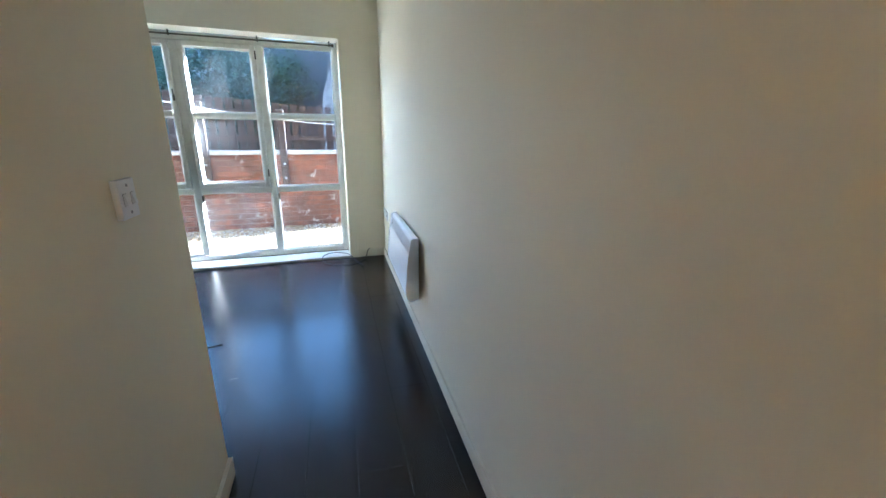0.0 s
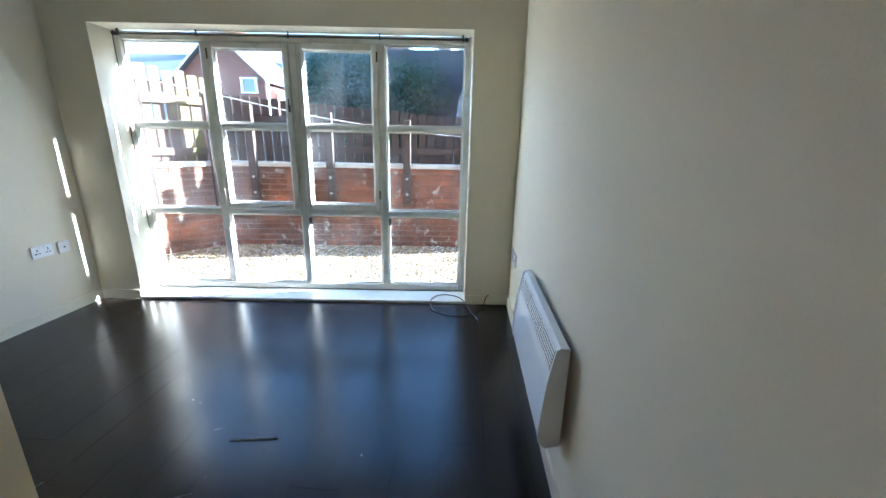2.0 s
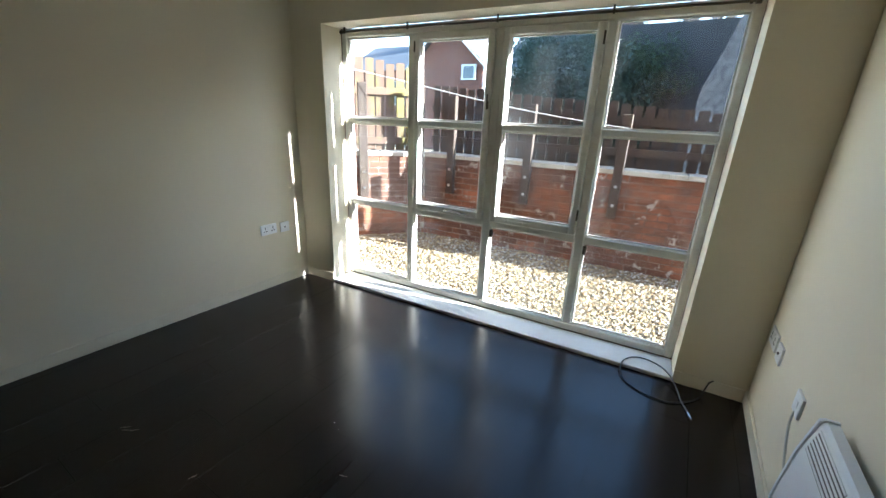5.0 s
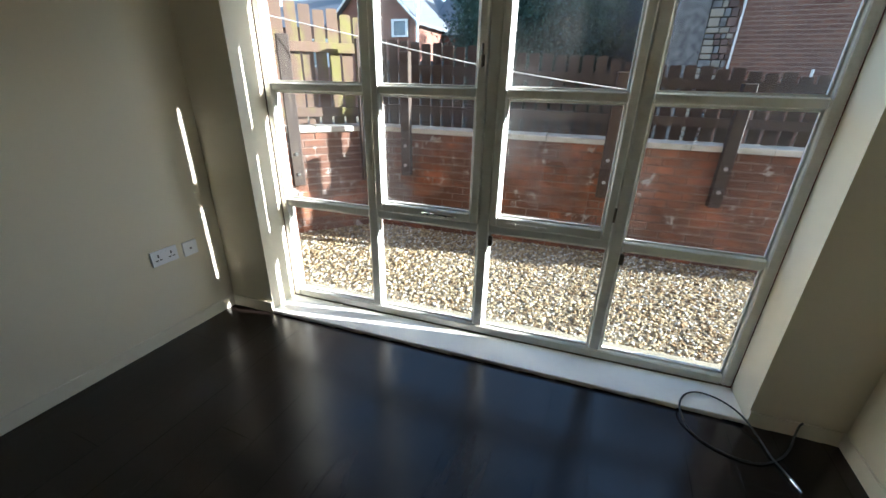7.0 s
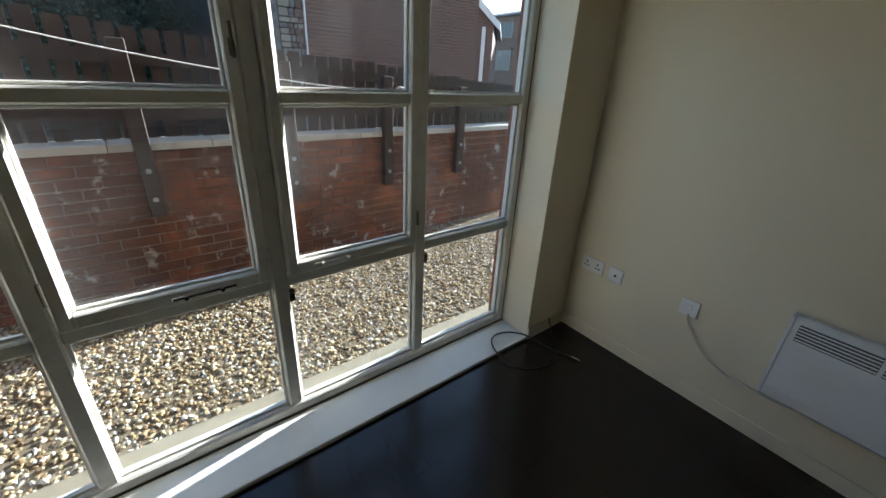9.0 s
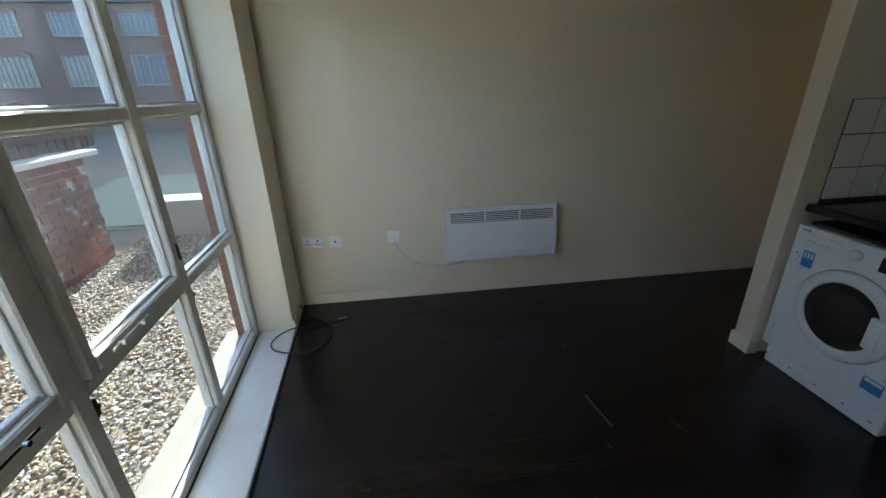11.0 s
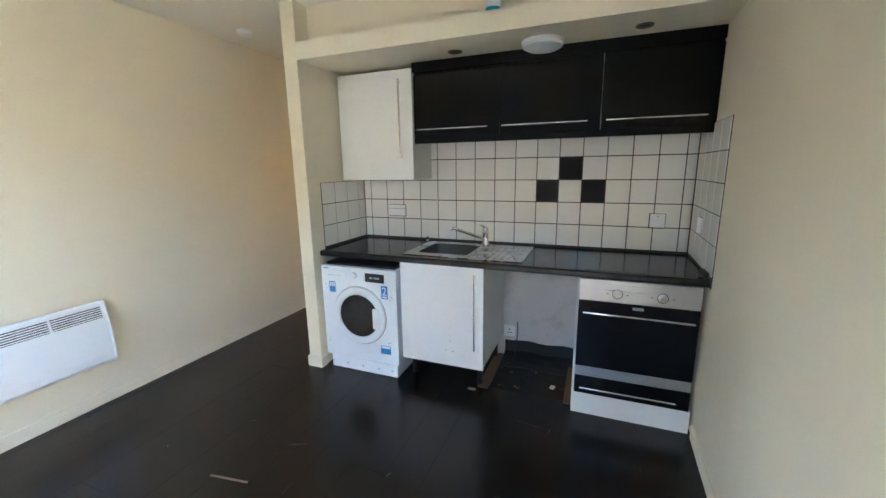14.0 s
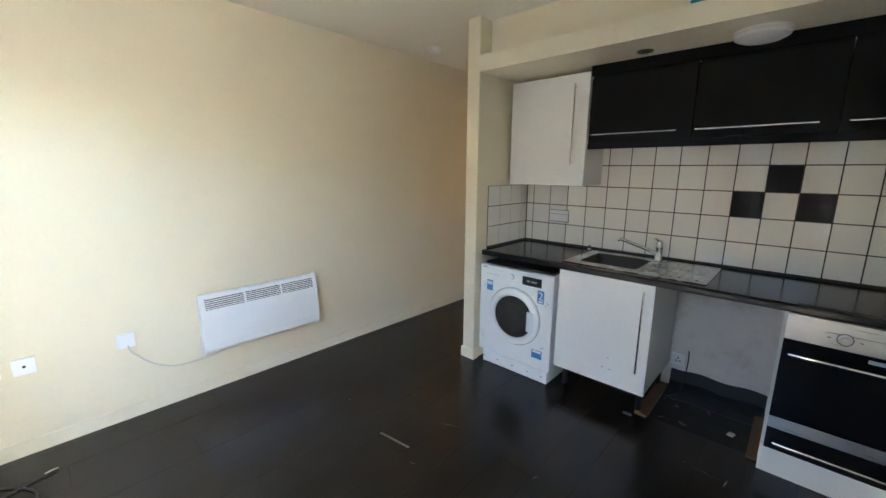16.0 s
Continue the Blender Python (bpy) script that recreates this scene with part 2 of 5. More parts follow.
GROUND = mat("gravel_bed", (0.15, 0.115, 0.07), 0.95, var=0.4, scale=40, bump=0.8, bscale=160)
STONE = mat("rubble_stone", (0.145, 0.14, 0.135), 0.9, var=0.5, scale=16, bump=1.0, bscale=30, stain=(0.06, 0.06, 0.062), stain_amount=0.8, stain_scale=10, edge=(0.46, 0.56))
SOOTY = mat("sooty_rubble", (0.055, 0.054, 0.055), 0.95, var=0.6, scale=9, bump=1.0, bscale=22, stain=(0.10, 0.095, 0.085), stain_amount=0.5, stain_scale=7, edge=(0.52, 0.66))
RUBBLE = mat("reddish_rubble", (0.115, 0.075, 0.062), 0.9, var=0.35, scale=14, bump=0.6, bscale=50, per_object=0.3)
QUOIN = mat("pale_quoin_stone", (0.235, 0.205, 0.165), 0.9, var=0.2, scale=8, bump=0.5, bscale=40, island=0.2, per_object=0.15)
SLATE = mat("roof_slate", (0.085, 0.09, 0.10), 0.65, var=0.2, scale=5, bump=0.5, bscale=14, stretch=(1, 1, 3))
WHITE_EXT = mat("white_exterior_paint", (0.75, 0.75, 0.73), 0.5, var=0.05, scale=4, bump=0.05)
LEAF = mat("conifer_leaf", (0.022, 0.052, 0.032), 0.6, var=0.3, scale=3, bump=0.0, island=0.45)
LEAF_BARE = mat("ivy_leaf", (0.06, 0.085, 0.035), 0.6, var=0.3, scale=3, bump=0.0, island=0.4)
BARK = mat("bark", (0.08, 0.06, 0.045), 0.9, var=0.3, scale=12, bump=0.8, bscale=40)
ASPHALT = mat("road_asphalt", (0.06, 0.06, 0.062), 0.8, var=0.2, scale=2, bump=0.4, bscale=150)
PAVING = mat("concrete_paving", (0.33, 0.32, 0.29), 0.85, var=0.15, scale=5, bump=0.3, bscale=80)
GRASS = mat("rough_grass", (0.21, 0.195, 0.115), 0.9, var=0.4, scale=10, bump=0.8, bscale=60)
FAR_GLASS = mat("far_window_glass", (0.10, 0.13, 0.17), 0.08, var=0.2, scale=2, bump=0.0)
LINE = mat("washing_line", (0.70, 0.68, 0.62), 0.5, var=0.1, bump=0.0)
GLASS = glass_material("window_glass")
WARM_LAMP = lamp_material("warm_lamp", (1.0, 0.58, 0.24), 0.46)

PLANK.node_tree.nodes["Principled BSDF"].inputs["Specular IOR Level"].default_value = 0.40
WORKTOP.node_tree.nodes["Principled BSDF"].inputs["Specular IOR Level"].default_value = 0.36
for m in (CAB_BLACK, OVEN_GLASS, BLACK_TILE):
    m.node_tree.nodes["Principled BSDF"].inputs["Specular IOR Level"].default_value = 0.14

# ---- building tools ----
WHERE = {}


def thing(name, loc, label, category, group="", kind=""):
    ob = new(name)
    ob.empty_display_size = 0.05
    ob.location = loc
    WHERE[ob.name] = Vector(loc)
    return tagged(ob, label, category, group, kind)


def part(name, bm, material, parent=None, label="", smooth=False, place=None):
    """Links a bmesh, given in world coordinates, as one mesh object under a thing or part."""
    if place is not None:
        bm.transform(place)
    bmesh.ops.recalc_face_normals(bm, faces=bm.faces)
    if bm.verts:
        lo = Vector([min(v.co[k] for v in bm.verts) for k in range(3)])
        hi = Vector([max(v.co[k] for v in bm.verts) for k in range(3)])
        mid = Vector(((lo.x + hi.x) / 2, (lo.y + hi.y) / 2, lo.z))
    bmesh.ops.translate(bm, verts=bm.verts, vec=-mid)
    me = bpy.data.meshes.new(name)
    if smooth:
        for f in bm.faces:
            f.smooth = True
    bm.to_mesh(me)
    bm.free()
    me.materials.append(material)
    if smooth:
        me.set_sharp_from_angle(angle=radians(40))
    ob = new(name, me)
    WHERE[ob.name] = mid
    ob.location = mid
    if parent is not None:
        ob.parent = parent
        ob.location = mid - WHERE[parent.name]
    if label:
        tagged(ob, label)
    return ob


def single(name, bm, material, label, category, group="", kind="", smooth=False, place=None):
    return tagged(part(name, bm, material, None, "", smooth, place), label, category, group, kind)


def box(a, b, bevel=0.0, bm=None, seg=1):
    bm = bm or bmesh.new()
    made = bmesh.ops.create_cube(bm, size=1)["verts"]
    for v in made:
        v.co = Vector([(p + q) / 2 + k * abs(q - p) for p, q, k in zip(a, b, v.co)])
    if bevel:
        edges = list({e for v in made for e in v.link_edges})
        bmesh.ops.bevel(bm, geom=edges, offset=bevel, segments=seg, affect="EDGES", profile=0.7)
    return bm


def prism(poly, z0, z1, bm=None):
    """An upright prism over a polygon in plan."""
    bm = bm or bmesh.new()
    low, high = [[bm.verts.new((x, y, z)) for x, y in poly] for z in (z0, z1)]
    bm.faces.new(low[::-1])
    bm.faces.new(high)
    for i in range(len(poly)):
        j = (i + 1) % len(poly)
        bm.faces.new((low[i], low[j], high[j], high[i]))
    return bm


def profile_x(points, x0, x1, bm=None):
    """A closed profile in (y, z), drawn out along x."""
    bm = bm or bmesh.new()
    a, b = [[bm.verts.new((x, y, z)) for y, z in points] for x in (x0, x1)]
    bm.faces.new(a[::-1])
    bm.faces.new(b)
    for i in range(len(points)):
        j = (i + 1) % len(points)
        bm.faces.new((a[i], a[j], b[j], b[i]))
    return bm


def cyl(p, q, r, seg=16, bm=None, r2=None, cap=True):
    bm = bm or bmesh.new()
    p, q = Vector(p), Vector(q)
    way = (q - p)
    turn = way.to_track_quat("Z", "Y").to_matrix().to_4x4()
    bmesh.ops.create_cone(bm, cap_ends=cap, segments=seg, radius1=r, radius2=r if r2 is None else r2, depth=way.length,
                          matrix=Matrix.Translation((p + q) / 2) @ turn)
    return bm


def tube(points, r, seg=8, bm=None, smooth_steps=6):
    """A round tube along a smoothed line of points."""
    bm = bm or bmesh.new()
    pts = [Vector(p) for p in points]
    if smooth_steps > 1 and len(pts) > 2:
        fine = []
        for i in range(len(pts) - 1):
            a, b, c, d = pts[max(i - 1, 0)], pts[i], pts[i + 1], pts[min(i + 2, len(pts) - 1)]
            for k in range(smooth_steps):
                t = k / smooth_steps
                fine.append(0.5 * ((2 * b) + (c - a) * t + (2 * a - 5 * b + 4 * c - d) * t * t + (3 * b - a - 3 * c + d) * t ** 3))
        pts = fine + [pts[-1]]
    rings, side = [], None
    for i, p in enumerate(pts):
        way = (pts[min(i + 1, len(pts) - 1)] - pts[max(i - 1, 0)]).normalized()
        side = way.orthogonal().normalized() if side is None else (side - way * side.dot(way)).normalized()
        up = way.cross(side)
        rings.append([bm.verts.new(p + r * (math.cos(a) * side + math.sin(a) * up)) for a in [2 * math.pi * k / seg for k in range(seg)]])
    for a, b in zip(rings, rings[1:]):
        for k in range(seg):
            j = (k + 1) % seg
            bm.faces.new((a[k], a[j], b[j], b[k]))
    bm.faces.new(rings[0][::-1])
    bm.faces.new(rings[-1])
    return bm


def lathe(profile, centre, axis="y", seg=40, bm=None):
    """Turns a profile of (radius, height) about an axis through the centre."""
    bm = bm or bmesh.new()
    c = Vector(centre)
    rings = []
    for r, h in profile:
        ring = []
        for k in range(seg):
            a = 2 * math.pi * k / seg
            u, v = r * math.cos(a), r * math.sin(a)
            off = {"y": (u, h, v), "z": (u, v, h), "x": (h, u, v)}[axis]
            ring.append(bm.verts.new(c + Vector(off)))
        rings.append(ring)
    for a, b in zip(rings, rings[1:]):
        for k in range(seg):
            j = (k + 1) % seg
            bm.faces.new((a[k], a[j], b[j], b[k]))
    for ring in (rings[0], rings[-1]):
        if (ring[0].co - ring[seg // 2].co).length > 1e-5:
            bm.faces.new(ring)
    bmesh.ops.remove_doubles(bm, verts=bm.verts, dist=1e-6)
    return bm


def merged(*meshes):
    out = bmesh.new()
    for b in meshes:
        me = bpy.data.meshes.new("tmp")
        b.to_mesh(me)
        b.free()
        out.from_mesh(me)
        bpy.data.meshes.remove(me)
    return out


# ---- plan ----
TURN = math.atan(0.06)                    # the window wall stands askew to the side walls
IN_WALL = pose(0, 0, 0, 0, 0, math.degrees(TURN))   # u along the window wall, v outwards
LEFT, RIGHT = -3.05, -0.352               # window opening along u
SILL, HEAD = 0.025, 2.07
CEIL = 2.50
PIL_X0, PIL_X1, PIL_Y = -1.02, -0.915, -2.69   # end wall between kitchen and passage
BACK = -3.39                              # tiled wall
SOFFIT = 2.148
END = -5.6


def left_x(y):
    return -3.372 + 0.022 * (y + 0.2)

# ---- large structure ----
def structure(name, bm, material, label, category="wall", place=None):
    return single(name, bm, material, label, category, kind="structure", place=place)


floor_base = structure("floor", box((-3.7, END - 0.2, -0.16), (0.2, 0.02, -0.0125)), SUBFLOOR, "dark laminate plank floor with gaps and scuffs", "floor")
structure("wall_east", box((0.012, END, -0.012), (0.16, 0.02, CEIL)), PAINT, "plain magnolia painted wall with an electric heater")
structure("wall_west", prism([(left_x(-0.1), -0.1), (left_x(-0.1) - 0.15, -0.1), (left_x(BACK) - 0.15, BACK - 0.1), (left_x(BACK), BACK - 0.1)], -0.012, CEIL),
          PAINT, "plain magnolia painted wall with a double socket")
bm = box((-3.62, 0.0, -0.012), (LEFT, 0.215, CEIL))
box((RIGHT, 0.0, -0.012), (0.14, 0.215, CEIL), bm=bm)
box((LEFT, 0.0, -0.012), (RIGHT, 0.215, 0.0), bm=bm)
box((LEFT, 0.0, HEAD), (RIGHT, 0.215, CEIL), bm=bm)
structure("wall_north", bm, PAINT, "magnolia painted wall around the floor-length window", place=IN_WALL)
structure("wall_passage", box((PIL_X0, END, -0.012), (PIL_X1, PIL_Y, CEIL)), PAINT, "painted partition between kitchen recess and passage")
structure("wall_kitchen", prism([(PIL_X0, BACK), (left_x(BACK), BACK), (left_x(BACK) - 0.1, BACK - 0.12), (PIL_X0, BACK - 0.12)], -0.012, CEIL), PLASTER, "kitchen back wall of bare plaster under tiles")
# added header, never in view: blocks the passage light's reflection in the panes
structure("wall_over_opening", box((PIL_X1 + 0.001, -4.42, 2.2), (0.011, -4.32, CEIL)), PAINT, "added unseen header wall that keeps the passage light out of the window reflections")
structure("wall_south", box((PIL_X1, END - 0.12, -0.012), (0.16, END, CEIL)), PAINT, "plain painted wall closing the passage")
# dropped kitchen ceiling with its front beam, and the recessed wall above the ledge
bm = prism([(PIL_X0, PIL_Y), (left_x(PIL_Y), PIL_Y), (left_x(BACK), BACK), (PIL_X0, BACK)], SOFFIT, 2.255)
structure("beam", bm, TRIM, "painted beam and dropped ceiling over the kitchen recess", "beam")
structure("wall_over_beam", prism([(PIL_X0, PIL_Y - 0.13), (left_x(PIL_Y), PIL_Y - 0.13), (left_x(PIL_Y), PIL_Y - 0.23), (PIL_X0, PIL_Y - 0.23)], 2.255, CEIL), PAINT,
          "recessed painted wall above the kitchen ledge")
structure("ceiling", box((-3.7, END - 0.12, CEIL), (0.16, 0.35, CEIL + 0.12)), CEILING, "white painted ceiling", "ceiling")

# skirting boards
SK = 0.085


def skirting(poly):
    bm = prism(poly, 0.001, SK)
    top = [e for e in bm.edges if all(v.co.z > SK - 1e-4 for v in e.verts)]
    bmesh.ops.bevel(bm, geom=top, offset=0.006, segments=2, affect="EDGES")
    return structure("baseboard", bm, TRIM, "cream painted skirting board", "skirting board")


skirting([(0.0, END), (0.0115, END), (0.0115, -0.005), (0.0, -0.005)])
skirting([(left_x(-0.21), -0.21), (left_x(-0.21) + 0.012, -0.21), (left_x(-2.74) + 0.012, -2.74), (left_x(-2.74), -2.74)])
c, s = math.cos(TURN), math.sin(TURN)
for u0, u1 in ((-3.372, LEFT), (RIGHT, -0.004)):
    skirting([(u0 * c, u0 * s - 0.0005), (u0 * c + 0.012 * s, u0 * s - 0.0125), (u1 * c + 0.012 * s, u1 * s - 0.0125), (u1 * c, u1 * s - 0.0005)])
skirting([(PIL_X1 + 0.0005, END), (PIL_X1 + 0.012, END), (PIL_X1 + 0.012, PIL_Y + 0.012), (PIL_X0 - 0.010, PIL_Y + 0.012), (PIL_X0 - 0.010, PIL_Y - 0.05),
          (PIL_X0 - 0.0005, PIL_Y - 0.05), (PIL_X0 - 0.0005, PIL_Y + 0.0005), (PIL_X1 + 0.0005, PIL_Y + 0.0005)])

# ---- window ----
FV0, FV1 = 0.216, 0.285                    # depth of the frame along v
MULL = (-2.385, -1.712, -1.036)
TR1, TR2 = 0.713, 1.400
sill = structure("window_sill", box((LEFT + 0.002, -0.012, 0.001), (RIGHT - 0.002, 0.214, SILL), 0.004), WHITE_TRIM, "low white gloss window sill board with sun streaks", "window sill", IN_WALL)
window = thing("window_1", IN_WALL @ Vector(((LEFT + RIGHT) / 2, 0.25, 0)), "large cream painted timber window of twelve panes with two side-hung casements", "window", kind="structure")


def wpart(name, bm, material=FRAME, parent=window, label="", smooth=False):
    return part(name, bm, material, parent, label, smooth, IN_WALL)


wpart("frame_jamb", box((LEFT + 0.001, FV0, SILL + 0.001), (LEFT + 0.048, FV1, HEAD - 0.001), 0.006))
wpart("frame_jamb", box((RIGHT - 0.048, FV0, SILL + 0.001), (RIGHT - 0.001, FV1, HEAD - 0.001), 0.006))
wpart("frame_head", box((LEFT + 0.049, FV0, HEAD - 0.062), (RIGHT - 0.049, FV1, HEAD - 0.001), 0.006))
wpart("frame_bottom", box((LEFT + 0.049, FV0, SILL + 0.001), (RIGHT - 0.049, FV1, SILL + 0.055), 0.008))
for u in MULL:
    wpart("mullion", box((u - 0.030, FV0 + 0.001, SILL + 0.056), (u + 0.030, FV1 - 0.001, HEAD - 0.063), 0.007))
edges = [LEFT + 0.049, *MULL, RIGHT - 0.049]
cells = []
for k in range(4):
    a = edges[k] + (0.031 if k else 0)
    b = edges[k + 1] - (0.031 if k < 3 else 0)
    wpart("transom", box((a, FV0 + 0.002, TR1 - 0.024), (b, FV1 - 0.002, TR1 + 0.024), 0.006))
    cells.append((a, b, SILL + 0.056, TR1 - 0.025))
    if k in (0, 3):
        wpart("transom", box((a, FV0 + 0.002, TR2 - 0.022), (b, FV1 - 0.002, TR2 + 0.022), 0.006))
        cells += [(a, b, TR1 + 0.025, TR2 - 0.023), (a, b, TR2 + 0.023, HEAD - 0.063)]
for a, b, z0, z1 in cells:
    g = wpart("pane", box((a - 0.004, 0.252, z0 - 0.004), (b + 0.004, 0.256, z1 + 0.004)), GLASS, label="slightly dusty clear glass pane")
    g.visible_shadow = False
    bead = box((a, 0.240, z0), (a + 0.010, 0.2515, z1))
    box((b - 0.010, 0.240, z0), (b, 0.2515, z1), bm=bead)
    box((a + 0.010, 0.240, z0), (b - 0.010, 0.2515, z0 + 0.010), bm=bead)
    box((a + 0.010, 0.240, z1 - 0.010), (b - 0.010, 0.2515, z1), bm=bead)
    wpart("glazing_bead", bead)
# two opening casements, proud of the fixed frame
for k, hinge in ((1, 0), (2, 1)):
    a, b = edges[k] + 0.033, edges[k + 1] - 0.033
    z0, z1 = TR1 + 0.027, HEAD - 0.066
    v0, v1 = FV0 - 0.016, FV1 - 0.022
    sash = wpart("casement", merged(box((a, v0, z0), (a + 0.042, v1, z1), 0.006), box((b - 0.042, v0, z0), (b, v1, z1), 0.006),
                                    box((a + 0.0425, v0, z1 - 0.045), (b - 0.0425, v1, z1), 0.006), box((a + 0.0425, v0, z0), (b - 0.0425, v1, z0 + 0.05), 0.006),
                                    box((a + 0.0425, v0, TR2 - 0.022), (b - 0.0425, v1, TR2 + 0.022), 0.006)), label="opening casement sash, shut")
    for p0, p1 in ((z0 + 0.0505, TR2 - 0.0225), (TR2 + 0.0225, z1 - 0.0455)):
        g = part("pane", box((a + 0.038, 0.238, p0 - 0.004), (b - 0.038, 0.242, p1 + 0.004)), GLASS, sash, "clear glass pane", False, IN_WALL)
        g.visible_shadow = False
        lo, hi = a + 0.0425, b - 0.0425
        bead = box((lo, 0.222, p0), (lo + 0.011, 0.2375, p1), 0.003)
        box((hi - 0.011, 0.222, p0), (hi, 0.2375, p1), 0.003, bm=bead)
        box((lo + 0.0112, 0.222, p0), (hi - 0.0112, 0.2375, p0 + 0.011), 0.003, bm=bead)
        box((lo + 0.0112, 0.222, p1 - 0.011), (hi - 0.0112, 0.2375, p1), 0.003, bm=bead)
        part("glazing_bead", bead, FRAME, sash, "", False, IN_WALL)
    stay_u = b - 0.22 if k == 1 else a + 0.20
    stay = merged(box((stay_u - 0.10, v0 - 0.010, z0 + 0.018), (stay_u + 0.10, v0 - 0.004, z0 + 0.030), 0.002), cyl((stay_u - 0.06, v0 - 0.02, z0 + 0.024), (stay_u - 0.06, v0, z0 + 0.024), 0.008, 10),
                  cyl((stay_u + 0.05, v0 - 0.022, z0 + 0.024), (stay_u + 0.05, v0, z0 + 0.024), 0.007, 10))
    part("casement_stay", stay, FRAME if k == 2 else CHROME, sash, "casement stay on the bottom rail", True, IN_WALL)
    if k == 1:
        hu = b - 0.016
        handle = merged(box((hu - 0.009, v0 - 0.005, TR2 + 0.115), (hu + 0.009, v0 - 0.0005, TR2 + 0.165), 0.002), box((hu - 0.005, v0 - 0.016, TR2 + 0.11), (hu + 0.005, v0 - 0.009, TR2 + 0.21), 0.003),
                        cyl((hu, v0 - 0.014, TR2 + 0.14), (hu, v0 - 0.003, TR2 + 0.14), 0.006, 10))
        part("casement_handle", handle, BRONZE, sash, "worn bronze casement handle", True, IN_WALL)
    for zz in (z0 + 0.10, z1 - 0.12):
        part("hinge", cyl(((a + 0.001 if hinge == 0 else b - 0.001), v0 - 0.004, zz), ((a + 0.001 if hinge == 0 else b - 0.001), v0 - 0.004, zz + 0.07), 0.006, 8), BRONZE, sash, "painted butt hinge", True, IN_WALL)
# small dark sash catches beside the mullions
for u, z in ((-1.672, TR1 - 0.075), (-0.996, TR1 - 0.075), (-2.345, TR2 + 0.07), (-1.765, TR2 - 0.06), (-1.665, TR2 + 0.06)):
    wpart("catch", merged(box((u - 0.014, FV0 + 0.010, z - 0.030), (u + 0.014, FV0 + 0.030, z + 0.030), 0.009, seg=2), cyl((u, FV0 + 0.002, z + 0.008), (u, FV0 + 0.016, z + 0.008), 0.009, 10)), BRONZE, label="dark oval catch plate", smooth=True)
# curtain track under the head
track = thing("curtain_track", IN_WALL @ Vector((-1.7, 0.15, HEAD - 0.04)), "thin brown curtain track with brackets under the window head", "curtain track")
part("rail", box((LEFT + 0.07, 0.148, HEAD - 0.040), (RIGHT - 0.05, 0.162, HEAD - 0.028), 0.003), BRONZE, track, "", False, IN_WALL)
for u in (LEFT + 0.09, -2.385, -1.712, -1.036, RIGHT - 0.07):
    part("bracket", box((u - 0.006, 0.148, HEAD - 0.046), (u + 0.006, 0.162, HEAD - 0.0005), 0.002), BRONZE, track, "", False, IN_WALL)
for u in (LEFT + 0.062, RIGHT - 0.042):
    part("end_stop", cyl((u - 0.012, 0.155, HEAD - 0.034), (u + 0.012, 0.155, HEAD - 0.034), 0.014, 14), BRONZE, track, "", True, IN_WALL)
# brick reveal and stone sill outside
structure("outside_sill", profile_x([(0.287, -0.06), (0.44, -0.06), (0.44, 0.0), (0.287, 0.03)], LEFT - 0.1, RIGHT + 0.1), mat("buff_sill_stone", (0.24, 0.205, 0.14), 0.85, var=0.2, scale=9, bump=0.3, bscale=80, stain=(0.10, 0.09, 0.06), stain_amount=0.5, stain_scale=6), "buff stone sill outside the window", "window sill", IN_WALL)

# ---- fittings on the walls ----
def plate(name, centre, width, height, normal, label, category, depth=0.010, group=""):
    """A white faceplate on a wall; normal is the axis it faces: '-x' or '+x' or '+y'. Returns the thing and a placing matrix: across, out, up."""
    turn = {"-x": 90, "+x": -90, "+y": 180, "-y": 0}[normal]      # local: x across, -y out of the wall, z up
    place = pose(*centre, 0, 0, -turn if normal in ("-x", "+x") else turn)
    ob = thing(name, centre, label, category, group)
    part("faceplate", box((-width / 2, -depth, -height / 2), (width / 2, 0.0, height / 2), 0.003, seg=2), SWITCH, ob, "", True, place)
    return ob, place


def socket(centre, normal, gangs=2, label="white double socket outlet"):
    ob, m = plate("socket_outlet", centre, 0.146 if gangs == 2 else 0.086, 0.086, normal, label, "socket", group="socket outlets")
    for x in ((-0.036, 0.036) if gangs == 2 else (0.0,)):
        for dx, dz, w, h in ((0, 0.012, 0.0035, 0.009), (-0.011, -0.012, 0.007, 0.003), (0.011, -0.012, 0.007, 0.003)):
            part("pin_hole", box((x + dx - w, -0.0108, dz - h), (x + dx + w, -0.0101, dz + h)), DARK, ob, "", False, m)
        part("rocker", box((x * 0.35 - 0.006, -0.014, 0.020), (x * 0.35 + 0.006, -0.0101, 0.036), 0.001), SWITCH, ob, "", False, m)
    return ob


socket((0.0118, -0.145, 0.485), "-x", label="white double socket outlet near the window corner")
ob, m = plate("aerial_outlet", (0.0118, -0.300, 0.482), 0.086, 0.086, "-x", "white single aerial outlet plate", "socket")
part("jack", cyl((0, -0.014, 0), (0, -0.0101, 0), 0.007, 12), DARK, ob, "dark centre jack", True, m)
spur, m = plate("fused_spur", (0.0118, -0.71, 0.487), 0.086, 0.086, "-x", "white fused outlet feeding the heater", "socket")
part("fuse_holder", box((-0.016, -0.013, -0.012), (0.016, -0.0101, 0.016), 0.002), SWITCH, spur, "", False, m)
socket((left_x(-0.56) + 0.0005, -0.565, 0.51), "+x", label="white double socket outlet on the plain wall")
ob, m = plate("aerial_outlet", (left_x(-0.415) + 0.0005, -0.415, 0.503), 0.086, 0.086, "+x", "white blank outlet plate beside the double socket", "socket")
